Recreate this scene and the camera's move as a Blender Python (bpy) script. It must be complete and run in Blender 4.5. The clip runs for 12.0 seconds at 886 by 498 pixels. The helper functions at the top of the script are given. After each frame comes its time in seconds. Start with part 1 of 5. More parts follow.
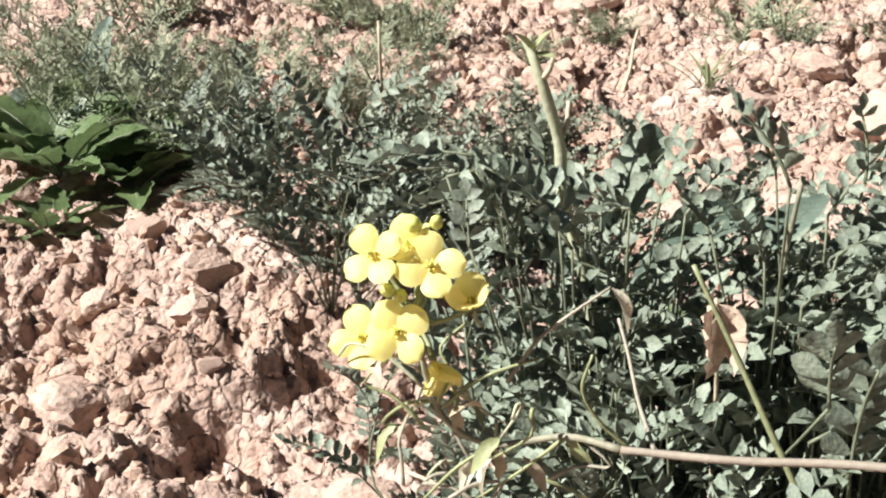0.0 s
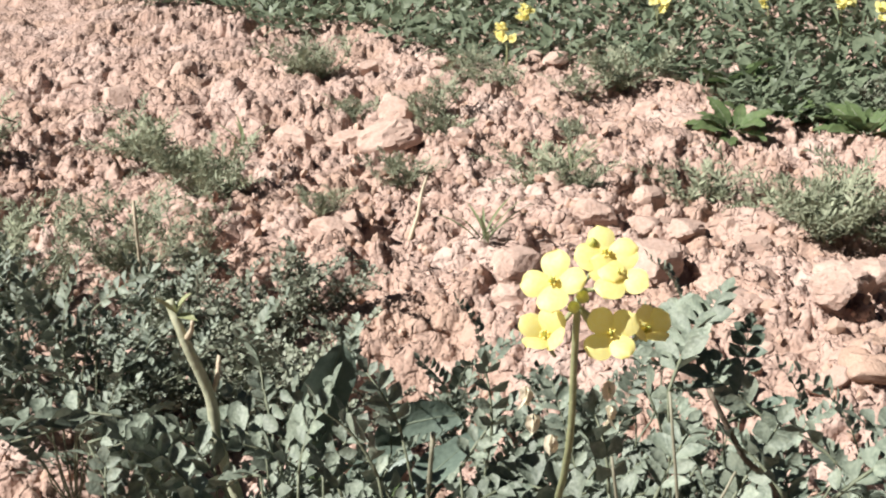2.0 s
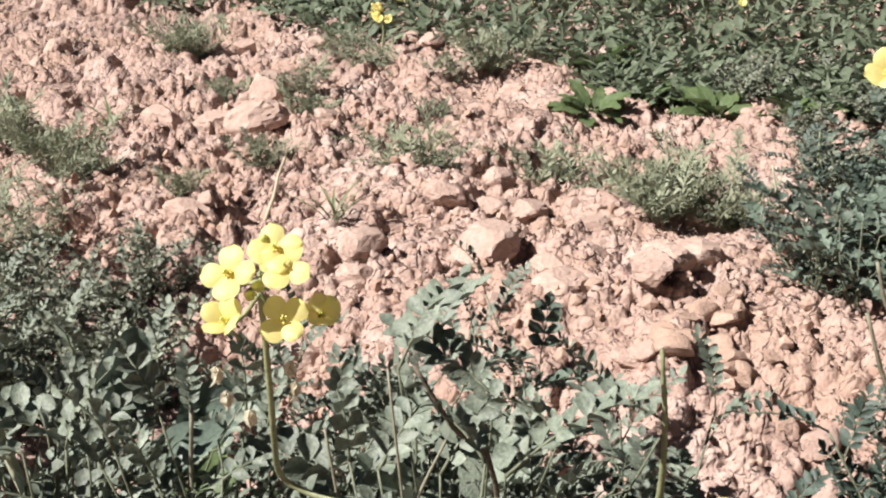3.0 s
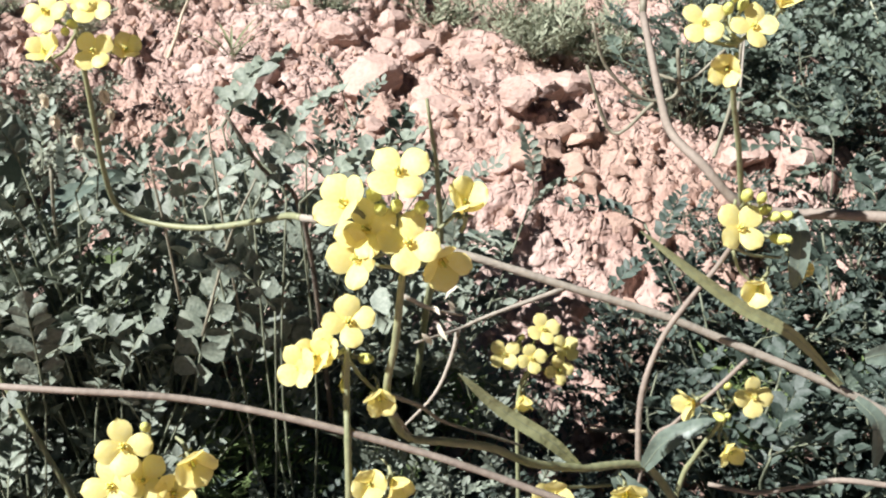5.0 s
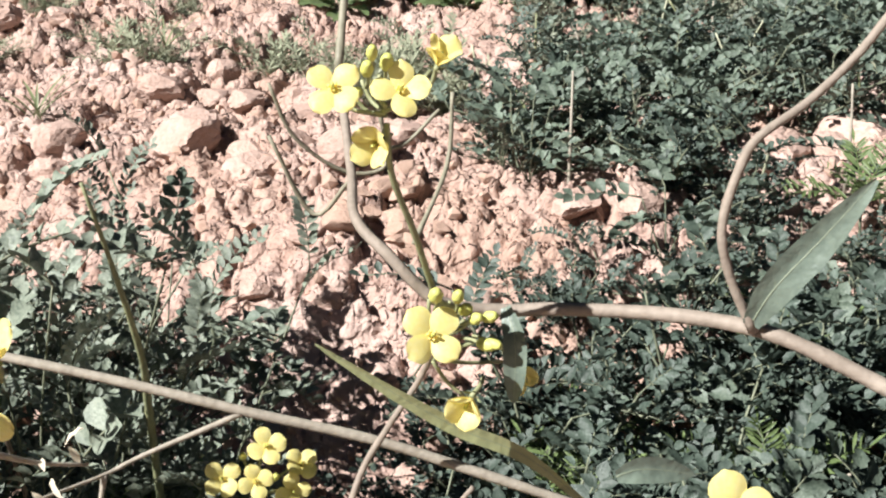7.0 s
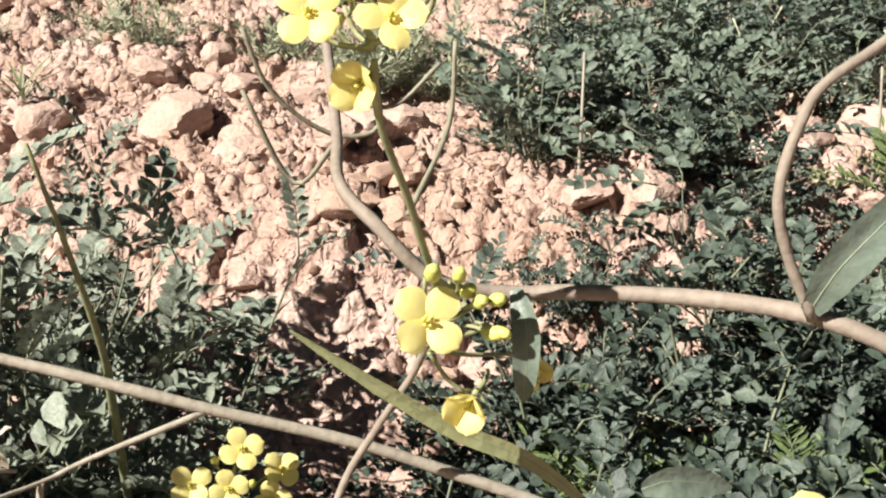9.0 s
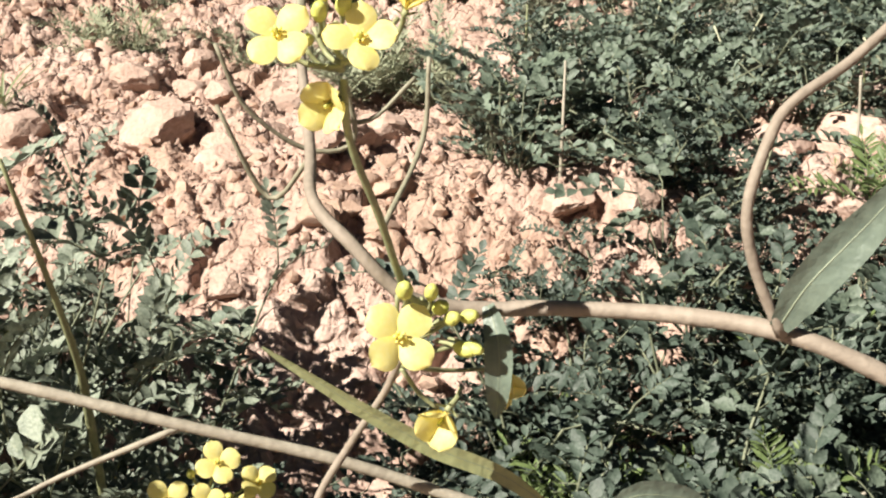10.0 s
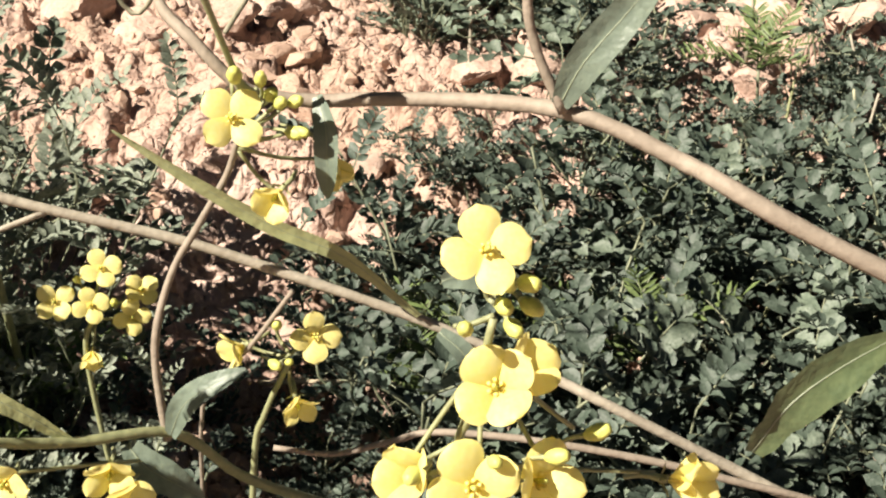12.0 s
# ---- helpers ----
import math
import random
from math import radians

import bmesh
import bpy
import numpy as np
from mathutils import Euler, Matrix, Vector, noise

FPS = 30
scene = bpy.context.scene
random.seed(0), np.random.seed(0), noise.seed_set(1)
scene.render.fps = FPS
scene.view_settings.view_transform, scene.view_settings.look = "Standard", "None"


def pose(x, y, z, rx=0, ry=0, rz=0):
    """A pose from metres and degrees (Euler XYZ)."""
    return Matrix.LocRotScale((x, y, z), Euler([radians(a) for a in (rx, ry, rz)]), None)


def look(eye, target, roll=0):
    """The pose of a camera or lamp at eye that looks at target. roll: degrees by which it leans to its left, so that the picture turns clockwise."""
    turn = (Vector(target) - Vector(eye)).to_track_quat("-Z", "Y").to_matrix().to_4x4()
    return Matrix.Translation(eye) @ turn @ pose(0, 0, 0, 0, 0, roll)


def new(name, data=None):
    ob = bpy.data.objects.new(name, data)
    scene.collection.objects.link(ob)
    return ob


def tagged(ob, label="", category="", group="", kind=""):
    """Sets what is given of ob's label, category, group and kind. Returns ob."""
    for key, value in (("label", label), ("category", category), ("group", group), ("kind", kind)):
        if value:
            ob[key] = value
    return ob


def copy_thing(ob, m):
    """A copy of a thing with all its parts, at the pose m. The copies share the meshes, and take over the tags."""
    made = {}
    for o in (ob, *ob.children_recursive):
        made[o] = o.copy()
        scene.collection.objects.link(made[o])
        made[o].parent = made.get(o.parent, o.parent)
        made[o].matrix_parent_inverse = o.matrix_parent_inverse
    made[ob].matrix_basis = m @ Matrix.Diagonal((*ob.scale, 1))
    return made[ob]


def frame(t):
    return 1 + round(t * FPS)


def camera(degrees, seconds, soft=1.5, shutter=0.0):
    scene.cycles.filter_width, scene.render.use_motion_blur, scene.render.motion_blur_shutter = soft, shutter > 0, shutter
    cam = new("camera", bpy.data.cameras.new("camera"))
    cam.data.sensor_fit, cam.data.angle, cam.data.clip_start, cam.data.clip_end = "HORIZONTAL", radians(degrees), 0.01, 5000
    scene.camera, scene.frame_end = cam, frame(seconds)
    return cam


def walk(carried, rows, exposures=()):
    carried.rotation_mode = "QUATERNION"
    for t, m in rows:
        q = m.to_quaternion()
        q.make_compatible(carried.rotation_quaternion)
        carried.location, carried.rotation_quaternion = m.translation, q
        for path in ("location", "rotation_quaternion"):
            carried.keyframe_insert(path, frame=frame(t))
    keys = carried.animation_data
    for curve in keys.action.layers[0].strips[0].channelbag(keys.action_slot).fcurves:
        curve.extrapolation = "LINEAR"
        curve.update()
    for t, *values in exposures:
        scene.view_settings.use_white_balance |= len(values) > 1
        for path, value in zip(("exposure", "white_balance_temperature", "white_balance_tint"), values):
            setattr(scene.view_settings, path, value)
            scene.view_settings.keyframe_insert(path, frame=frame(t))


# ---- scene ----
cam = camera(42.59, 12.0, soft=2.15)
PATH = [
    (0, (0.02863, -0.00485, 0.27752), (-0.00131, 0.45154, 0.07550), -2.821),
    (0.5, (0.04036, 0.00203, 0.28376), (0.02061, 0.46331, 0.09185), -2.921),
    (1, (0.06666, 0.00501, 0.30427), (0.06594, 0.47105, 0.12314), -2.707),
    (1.5, (0.08841, 0.00831, 0.31961), (0.10376, 0.47699, 0.14611), -2.437),
    (2, (0.10492, 0.00764, 0.32746), (0.13093, 0.47764, 0.15886), -2.216),
    (2.5, (0.12389, -0.00154, 0.32717), (0.16347, 0.46506, 0.15190), -1.297),
    (3, (0.15565, -0.02346, 0.34040), (0.21900, 0.43866, 0.16031), -0.844),
    (3.5, (0.17440, -0.04439, 0.34511), (0.24764, 0.41256, 0.15582), -0.782),
    (3.7, (0.18058, -0.05499, 0.34059), (0.25683, 0.39718, 0.14126), -0.445),
    (5.3, (0.20053, -0.11603, 0.33059), (0.28809, 0.31977, 0.10165), 0.707),
    (5.5, (0.21314, -0.11375, 0.33394), (0.30827, 0.32364, 0.11114), 1.184),
    (6, (0.23416, -0.10044, 0.33807), (0.33750, 0.33830, 0.12167), 0.302),
    (6.5, (0.25667, -0.07877, 0.33902), (0.37114, 0.36103, 0.13051), -0.005),
    (7, (0.27677, -0.05969, 0.31693), (0.39442, 0.37651, 0.10271), -0.508),
    (7.5, (0.27721, -0.05407, 0.30627), (0.38893, 0.38236, 0.08937), -0.068),
    (7.7, (0.27996, -0.05142, 0.30892), (0.39394, 0.38483, 0.09282), -0.027),
    (9.3, (0.28722, -0.02144, 0.29112), (0.40382, 0.41568, 0.07821), -0.116),
    (9.5, (0.28725, -0.02085, 0.29442), (0.40427, 0.41659, 0.08240), -0.193),
    (10, (0.29002, -0.02505, 0.29553), (0.41225, 0.41066, 0.08289), 0.168),
    (10.5, (0.29840, -0.04036, 0.29319), (0.42755, 0.38790, 0.06978), 0.710),
    (11, (0.29821, -0.05040, 0.29419), (0.42943, 0.37210, 0.06122), 0.034),
    (11.5, (0.30256, -0.06062, 0.29163), (0.43675, 0.35717, 0.05195), 0.961),
    (12, (0.30735, -0.07244, 0.28533), (0.44234, 0.34026, 0.03742), 1.058),
]
# seconds, stops, kelvin and tint of the clip's own brightness and white balance
BALANCE = [(0, 1.333, 6250, 6.5), (1, 1.303, 6150, 3.5), (1.5, 1.223, 6150, 5.5), (2.5, 0.993, 6400, 11.5), (3.5, 1.033, 6150, 12.5), (5.5, 1.233, 6000, 12.5), (7.5, 1.213, 6250, 10.5), (9.5, 1.243, 6750, 9.5), (10.5, 1.343, 6950, 7.5), (11, 1.4, 7050, 8.0), (12, 1.363, 7250, 9.5)]
walk(cam, [(t, look(eye, target, roll)) for t, eye, target, roll in PATH], BALANCE)

# ---- world and sun ----
world = bpy.data.worlds.new("sky")
scene.world = world
world.use_nodes = True
sky = world.node_tree.nodes.new("ShaderNodeTexSky")
sky.sky_type = 'NISHITA'
sky.sun_disc = False
SUN_EL, SUN_AZ = 45.0, 257.0   # degrees; azimuth clockwise from +y
sky.sun_elevation, sky.sun_rotation = radians(SUN_EL), radians(SUN_AZ)
back = world.node_tree.nodes["Background"]
back.inputs["Strength"].default_value = 0.008
world.node_tree.links.new(sky.outputs[0], back.inputs[0])
sun = new("sun", bpy.data.lights.new("sun", "SUN"))
sun.data.energy, sun.data.angle, sun.data.color = 5.0, radians(0.53), (1.0, 0.955, 0.89)
to_sun = Vector((math.sin(radians(SUN_AZ)) * math.cos(radians(SUN_EL)), math.cos(radians(SUN_AZ)) * math.cos(radians(SUN_EL)), math.sin(radians(SUN_EL))))
sun.matrix_world = look(to_sun * 5, (0, 0, 0))


# ---- materials ----
def material(name, base, dark, scale, rough, bump=0.2, bump_scale=None, thin=0.0, island=0.0, spec=0.4, depth=0.002, cracks=0.0, blot=None, pale=None):
    """A grained surface: two tones mixed by noise at two scales, relief, and light let through where it is thin."""
    m = bpy.data.materials.new(name)
    m.use_nodes = True
    nodes, links = m.node_tree.nodes, m.node_tree.links
    shader, out = nodes["Principled BSDF"], nodes["Material Output"]
    place = nodes.new("ShaderNodeTexCoord")
    big, small = nodes.new("ShaderNodeTexNoise"), nodes.new("ShaderNodeTexNoise")
    big.inputs["Scale"].default_value, small.inputs["Scale"].default_value = scale, scale * 7.3
    big.inputs["Detail"].default_value, small.inputs["Detail"].default_value = 4, 3
    for n in (big, small):
        links.new(place.outputs["Object"], n.inputs["Vector"])
    ramp = nodes.new("ShaderNodeMapRange")
    ramp.inputs["From Min"].default_value, ramp.inputs["From Max"].default_value = 0.36, 0.64
    add = nodes.new("ShaderNodeMath")
    add.operation = 'ADD'
    half = nodes.new("ShaderNodeMath")
    half.operation = 'MULTIPLY'
    half.inputs[1].default_value = 0.5
    links.new(big.outputs[0], add.inputs[0])
    links.new(small.outputs[0], add.inputs[1])
    links.new(add.outputs[0], half.inputs[0])
    links.new(half.outputs[0], ramp.inputs["Value"])
    mix = nodes.new("ShaderNodeMix")
    mix.data_type = 'RGBA'
    mix.inputs[6].default_value, mix.inputs[7].default_value = (*dark, 1), (*base, 1)
    links.new(ramp.outputs[0], mix.inputs[0])
    colour = mix.outputs[2]
    for tint, way in ((blot, 1), (pale, -1)):
        if not tint:
            continue
        wide, step, over = nodes.new("ShaderNodeTexNoise"), nodes.new("ShaderNodeMapRange"), nodes.new("ShaderNodeMix")
        wide.inputs["Scale"].default_value, wide.inputs["Detail"].default_value = scale * 0.45, 6
        step.inputs["From Min"].default_value, step.inputs["From Max"].default_value, step.inputs["To Max"].default_value = (0.48, 0.66, 0.75) if way > 0 else (0.44, 0.33, 0.6)
        over.data_type = 'RGBA'
        over.inputs[7].default_value = (*tint, 1)
        links.new(place.outputs["Object"], wide.inputs["Vector"])
        links.new(wide.outputs[0], step.inputs["Value"])
        links.new(step.outputs[0], over.inputs[0])
        links.new(colour, over.inputs[6])
        colour = over.outputs[2]
    if island:
        info, vary = nodes.new("ShaderNodeObjectInfo"), nodes.new("ShaderNodeHueSaturation")
        geo, both = nodes.new("ShaderNodeNewGeometry"), nodes.new("ShaderNodeMath")
        both.operation = 'ADD'
        links.new(info.outputs["Random"], both.inputs[0])
        links.new(geo.outputs["Random Per Island"], both.inputs[1])
        span = nodes.new("ShaderNodeMapRange")
        span.inputs["From Max"].default_value = 2.0
        span.inputs["To Min"].default_value, span.inputs["To Max"].default_value = 1 - island, 1 + island
        links.new(both.outputs[0], span.inputs["Value"])
        links.new(span.outputs[0], vary.inputs["Value"])
        links.new(colour, vary.inputs["Color"])
        colour = vary.outputs[0]
    links.new(colour, shader.inputs["Base Color"])
    shader.inputs["Roughness"].default_value = rough
    shader.inputs["Specular IOR Level"].default_value = spec
    relief = nodes.new("ShaderNodeBump")
    relief.inputs["Strength"].default_value, relief.inputs["Distance"].default_value = bump, depth
    grain = nodes.new("ShaderNodeTexNoise")
    grain.inputs["Scale"].default_value, grain.inputs["Detail"].default_value = bump_scale or scale * 5, 5
    links.new(place.outputs["Object"], grain.inputs["Vector"])
    links.new(grain.outputs[0], relief.inputs["Height"])
    links.new(relief.outputs[0], shader.inputs["Normal"])
    if cracks:
        cell, coarse = nodes.new("ShaderNodeTexVoronoi"), nodes.new("ShaderNodeBump")
        warp, bent = nodes.new("ShaderNodeTexNoise"), nodes.new("ShaderNodeVectorMath")
        bent.operation = 'MULTIPLY_ADD'
        warp.inputs["Scale"].default_value = cracks * 0.8
        bent.inputs[1].default_value = (0.9 / cracks,) * 3
        links.new(place.outputs["Object"], warp.inputs["Vector"])
        links.new(warp.outputs["Color"], bent.inputs[0])
        links.new(place.outputs["Object"], bent.inputs[2])
        cell.feature = 'F1'
        cell.inputs["Scale"].default_value = cracks
        links.new(bent.outputs[0], cell.inputs["Vector"])
        limit = nodes.new("ShaderNodeMapRange")
        limit.inputs["From Min"].default_value, limit.inputs["From Max"].default_value = 0.75, 0.15
        links.new(cell.outputs["Distance"], limit.inputs["Value"])
        coarse.inputs["Strength"].default_value, coarse.inputs["Distance"].default_value = 0.8, 0.28 / cracks
        links.new(limit.outputs[0], coarse.inputs["Height"])
        links.new(coarse.outputs[0], relief.inputs["Normal"])
        split, seam, line = nodes.new("ShaderNodeTexVoronoi"), nodes.new("ShaderNodeBump"), nodes.new("ShaderNodeMapRange")
        split.feature = 'DISTANCE_TO_EDGE'
        split.inputs["Scale"].default_value = cracks * 0.55
        links.new(bent.outputs[0], split.inputs["Vector"])
        line.inputs["From Max"].default_value = 0.10
        links.new(split.outputs["Distance"], line.inputs["Value"])
        seam.inputs["Strength"].default_value, seam.inputs["Distance"].default_value = 0.9, 0.0016
        links.new(line.outputs[0], seam.inputs["Height"])
        links.new(seam.outputs[0], coarse.inputs["Normal"])
    if thin:
        leak, blend = nodes.new("ShaderNodeBsdfTranslucent"), nodes.new("ShaderNodeMixShader")
        links.new(colour, leak.inputs["Color"])
        blend.inputs[0].default_value = thin
        links.new(shader.outputs[0], blend.inputs[1])
        links.new(leak.outputs[0], blend.inputs[2])
        links.new(blend.outputs[0], out.inputs["Surface"])
    return m


SOIL = material("clay_soil", (0.455, 0.331, 0.281), (0.335, 0.225, 0.18), 16, 0.95, 0.7, 330, spec=0.1, depth=0.0025, cracks=115, blot=(0.37, 0.25, 0.19), pale=(0.505, 0.385, 0.333))
CLOD = material("clay_clod", (0.475, 0.350, 0.295), (0.37, 0.255, 0.203), 0.9, 0.95, 0.6, 7, island=0.08, spec=0.1, depth=0.0025)
RUBBLE = material("fresh_broken_clay", (0.45, 0.318, 0.25), (0.35, 0.235, 0.175), 0.9, 0.95, 0.6, 7, island=0.1, spec=0.1, depth=0.0025)
CRUMB = material("clay_crumb", (0.44, 0.315, 0.25), (0.33, 0.215, 0.16), 16, 0.95, 0.5, 330, island=0.12, spec=0.1)
CHICK = material("chickpea_leaf", (0.236, 0.264, 0.202), (0.105, 0.130, 0.098), 90, 0.5, 0.3, 900, thin=0.1, island=0.38, spec=0.4)
MID_LEAF = material("field_leaf", (0.142, 0.176, 0.132), (0.062, 0.086, 0.063), 90, 0.5, 0.3, 900, thin=0.1, island=0.32, spec=0.4)
CHICK_STEM = material("chickpea_stem", (0.19, 0.205, 0.135), (0.11, 0.125, 0.08), 80, 0.6, 0.2)
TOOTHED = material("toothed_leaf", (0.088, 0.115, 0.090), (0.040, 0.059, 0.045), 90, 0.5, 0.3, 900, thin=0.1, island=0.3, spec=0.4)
WEED = material("small_weed_leaf", (0.28, 0.295, 0.215), (0.14, 0.16, 0.115), 90, 0.55, 0.3, thin=0.15, island=0.35, spec=0.5)
WEED_STEM = material("weed_stem", (0.17, 0.15, 0.10), (0.09, 0.08, 0.055), 80, 0.7, 0.2)
FEATHER = material("feathery_weed_leaf", (0.32, 0.335, 0.225), (0.19, 0.21, 0.14), 70, 0.7, 0.2, thin=0.15, island=0.25)
FERN = material("fern_like_leaf", (0.16, 0.215, 0.08), (0.10, 0.145, 0.055), 70, 0.5, 0.2, thin=0.25, island=0.2)
BROAD = material("broad_leaf", (0.15, 0.20, 0.085), (0.08, 0.12, 0.05), 40, 0.42, 0.35, 220, thin=0.3, island=0.25)
FAR_LEAF = material("far_crop_leaf", (0.155, 0.18, 0.115), (0.08, 0.105, 0.065), 40, 0.5, 0.3, 220, thin=0.2, island=0.35)
WITHERED = material("withered_leaf", (0.56, 0.42, 0.33), (0.42, 0.31, 0.235), 60, 0.8, 0.4, 300, thin=0.15)
WAXY = material("mustard_leaf", (0.17, 0.215, 0.17), (0.115, 0.15, 0.12), 60, 0.42, 0.3, 300, thin=0.15, island=0.12)
PALE_LEAF = material("mustard_pale_leaf", (0.33, 0.345, 0.18), (0.25, 0.27, 0.14), 60, 0.5, 0.3, 300, thin=0.15)
PALE_GREEN = material("mustard_green_leaf", (0.12, 0.155, 0.075), (0.07, 0.10, 0.05), 60, 0.45, 0.3, 300, thin=0.15)
PETAL = material("mustard_petal", (0.96, 0.88, 0.40), (0.95, 0.84, 0.29), 120, 0.5, 0.08, 500, thin=0.5, island=0.04)
BUD = material("mustard_bud", (0.56, 0.56, 0.15), (0.42, 0.45, 0.12), 160, 0.5, 0.2)
STEM = material("mustard_stem", (0.275, 0.232, 0.188), (0.205, 0.17, 0.135), 70, 0.65, 0.25, spec=0.25)
GREEN_STEM = material("mustard_green_stem", (0.27, 0.28, 0.15), (0.19, 0.205, 0.11), 70, 0.5, 0.2)
DULL_STEM = material("dull_green_stem", (0.255, 0.238, 0.172), (0.185, 0.175, 0.122), 70, 0.6, 0.25)
PALE_STEM = material("pale_mustard_stem", (0.36, 0.325, 0.265), (0.27, 0.24, 0.19), 70, 0.65, 0.25, spec=0.25)
CUT_STEM = material("cut_green_stem", (0.42, 0.42, 0.30), (0.32, 0.33, 0.22), 70, 0.6, 0.25, spec=0.25)
CREAM = material("withered_petal", (0.80, 0.75, 0.60), (0.68, 0.61, 0.46), 120, 0.7, 0.2, thin=0.3)
MIDRIB = material("leaf_midrib", (0.21, 0.24, 0.17), (0.17, 0.20, 0.14), 90, 0.5, 0.1)
STRAW = material("dry_straw", (0.52, 0.44, 0.32), (0.38, 0.31, 0.22), 90, 0.8, 0.3)
WHITE = material("white_petal", (0.82, 0.80, 0.74), (0.74, 0.72, 0.64), 120, 0.6, 0.1, thin=0.3)
STICK = material("dark_stick", (0.15, 0.12, 0.085), (0.08, 0.065, 0.05), 90, 0.8, 0.4)
GRASS = material("grass_blade", (0.20, 0.22, 0.11), (0.12, 0.15, 0.07), 60, 0.55, 0.2, thin=0.2, island=0.2)


# ---- mesh helpers ----
def mesh_of(name, verts, faces, mats, which=None, smooth=True):
    me = bpy.data.meshes.new(name)
    me.from_pydata([tuple(v) for v in verts], [], faces)
    for m in (mats if isinstance(mats, (list, tuple)) else [mats]):
        me.materials.append(m)
    if which:
        me.polygons.foreach_set("material_index", which)
    me.polygons.foreach_set("use_smooth", [smooth] * len(me.polygons))
    me.update()
    return me


def part(name, me, parent=None, m=None, label=""):
    ob = new(name, me)
    ob.parent = parent
    if m is not None:
        ob.matrix_basis = m
    return tagged(ob, label)


class Shape:
    """Verts and faces gathered for one mesh."""

    def __init__(self):
        self.v, self.f, self.w = [], [], []

    def add(self, verts, faces, m=None, slot=0):
        n = len(self.v)
        self.v += [m @ Vector(p) for p in verts] if m is not None else [Vector(p) for p in verts]
        self.f += [tuple(i + n for i in f) for f in faces]
        self.w += [slot] * len(faces)
        return self

    def mesh(self, name, mats, smooth=True):
        return mesh_of(name, self.v, self.f, mats, self.w, smooth)


def glide(points, n):
    """n points a span along a Catmull-Rom line."""
    p = [Vector(q) for q in points]
    p = [2 * p[0] - p[1], *p, 2 * p[-1] - p[-2]]
    out = []
    for a, b, c, d in zip(p, p[1:], p[2:], p[3:]):
        for k in range(n):
            t = k / n
            out.append(0.5 * (2 * b + (c - a) * t + (2 * a - 5 * b + 4 * c - d) * t * t + (3 * b - a - 3 * c + d) * t ** 3))
    return out + [p[-2]]


def tube(points, r0, r1, sides=6, n=4, knots=0.0):
    """A round stalk that tapers from r0 to r1, with slight swellings, closed at its ends."""
    line = glide(points, n)
    verts, faces = [], []
    side = None
    for k, q in enumerate(line):
        along = (line[min(k + 1, len(line) - 1)] - line[max(k - 1, 0)]).normalized()
        if side is None:
            side = along.orthogonal()
        side = (side - along * side.dot(along)).normalized()
        other = along.cross(side)
        r = r0 + (r1 - r0) * k / (len(line) - 1)
        r *= 1 + knots * noise.noise(q * 260)
        for s in range(sides):
            a = 2 * math.pi * s / sides
            verts.append(q + side * (r * math.cos(a)) + other * (r * math.sin(a)))
    for k in range(len(line) - 1):
        for s in range(sides):
            a, b = k * sides + s, k * sides + (s + 1) % sides
            faces.append((a, b, b + sides, a + sides))
    faces.append(tuple(range(sides))[::-1])
    faces.append(tuple(range(len(verts) - sides, len(verts))))
    return verts, faces


def blade(length, width, rows=4, fold=0.25, droop=0.2, teeth=0.0, shape=1.0, wave=0.0, seed=0):
    """A leaf along +y with its face up: a folded midrib, a curved length, wavy or toothed edges."""
    rnd = random.Random(seed)
    verts, faces = [(0, 0, 0)], []
    for k in range(1, rows):
        t = k / rows
        w = width * 0.5 * math.sin(math.pi * t ** shape) ** 0.75
        z = -droop * length * t * t
        jag = 1 + teeth * (1 if k % 2 else -1)
        y = length * t
        zl, zr = (wave * width * rnd.uniform(-1, 1) for _ in range(2))
        verts += [(-w * jag, y, z + fold * w + zl), (0, y, z), (w * jag, y, z + fold * w + zr)]
    verts.append((0, length, -droop * length))
    faces += [(0, 2, 1), (0, 3, 2)]
    for k in range(rows - 2):
        a = 1 + 3 * k
        faces += [(a, a + 1, a + 4, a + 3), (a + 1, a + 2, a + 5, a + 4)]
    a, tip = 1 + 3 * (rows - 2), len(verts) - 1
    faces += [(a, a + 1, tip), (a + 1, a + 2, tip)]
    return verts, faces


def turned(p, ahead, roll=0.0, scale=1.0):
    """A pose at p whose +y looks along ahead and whose +z is as far up as can be."""
    y = Vector(ahead).normalized()
    x = y.cross(Vector((0, 0, 1)))
    x = x.normalized() if x.length > 1e-3 else Vector((1, 0, 0))
    m = Matrix((x, y, x.cross(y))).transposed().to_4x4()
    return Matrix.Translation(p) @ m @ Matrix.Rotation(roll, 4, 'Y') @ Matrix.Scale(scale, 4)


# ---- ground ----
def soft_step(a, b, v):
    t = np.clip((v - a) / (b - a), 0, 1)
    return t * t * (3 - 2 * t)


def hashed(i, j, k):
    h = np.sin(i * 127.1 + j * 311.7 + k * 74.7) * 43758.5453
    return h - np.floor(h)


def rolling(x, y, size, k):
    """Smooth noise, 0 to 1."""
    u, v = x / size, y / size
    i, j = np.floor(u), np.floor(v)
    s, t = u - i, v - j
    s, t = s * s * (3 - 2 * s), t * t * (3 - 2 * t)
    a, b = hashed(i, j, k) * (1 - s) + hashed(i + 1, j, k) * s, hashed(i, j + 1, k) * (1 - s) + hashed(i + 1, j + 1, k) * s
    return a * (1 - t) + b * t


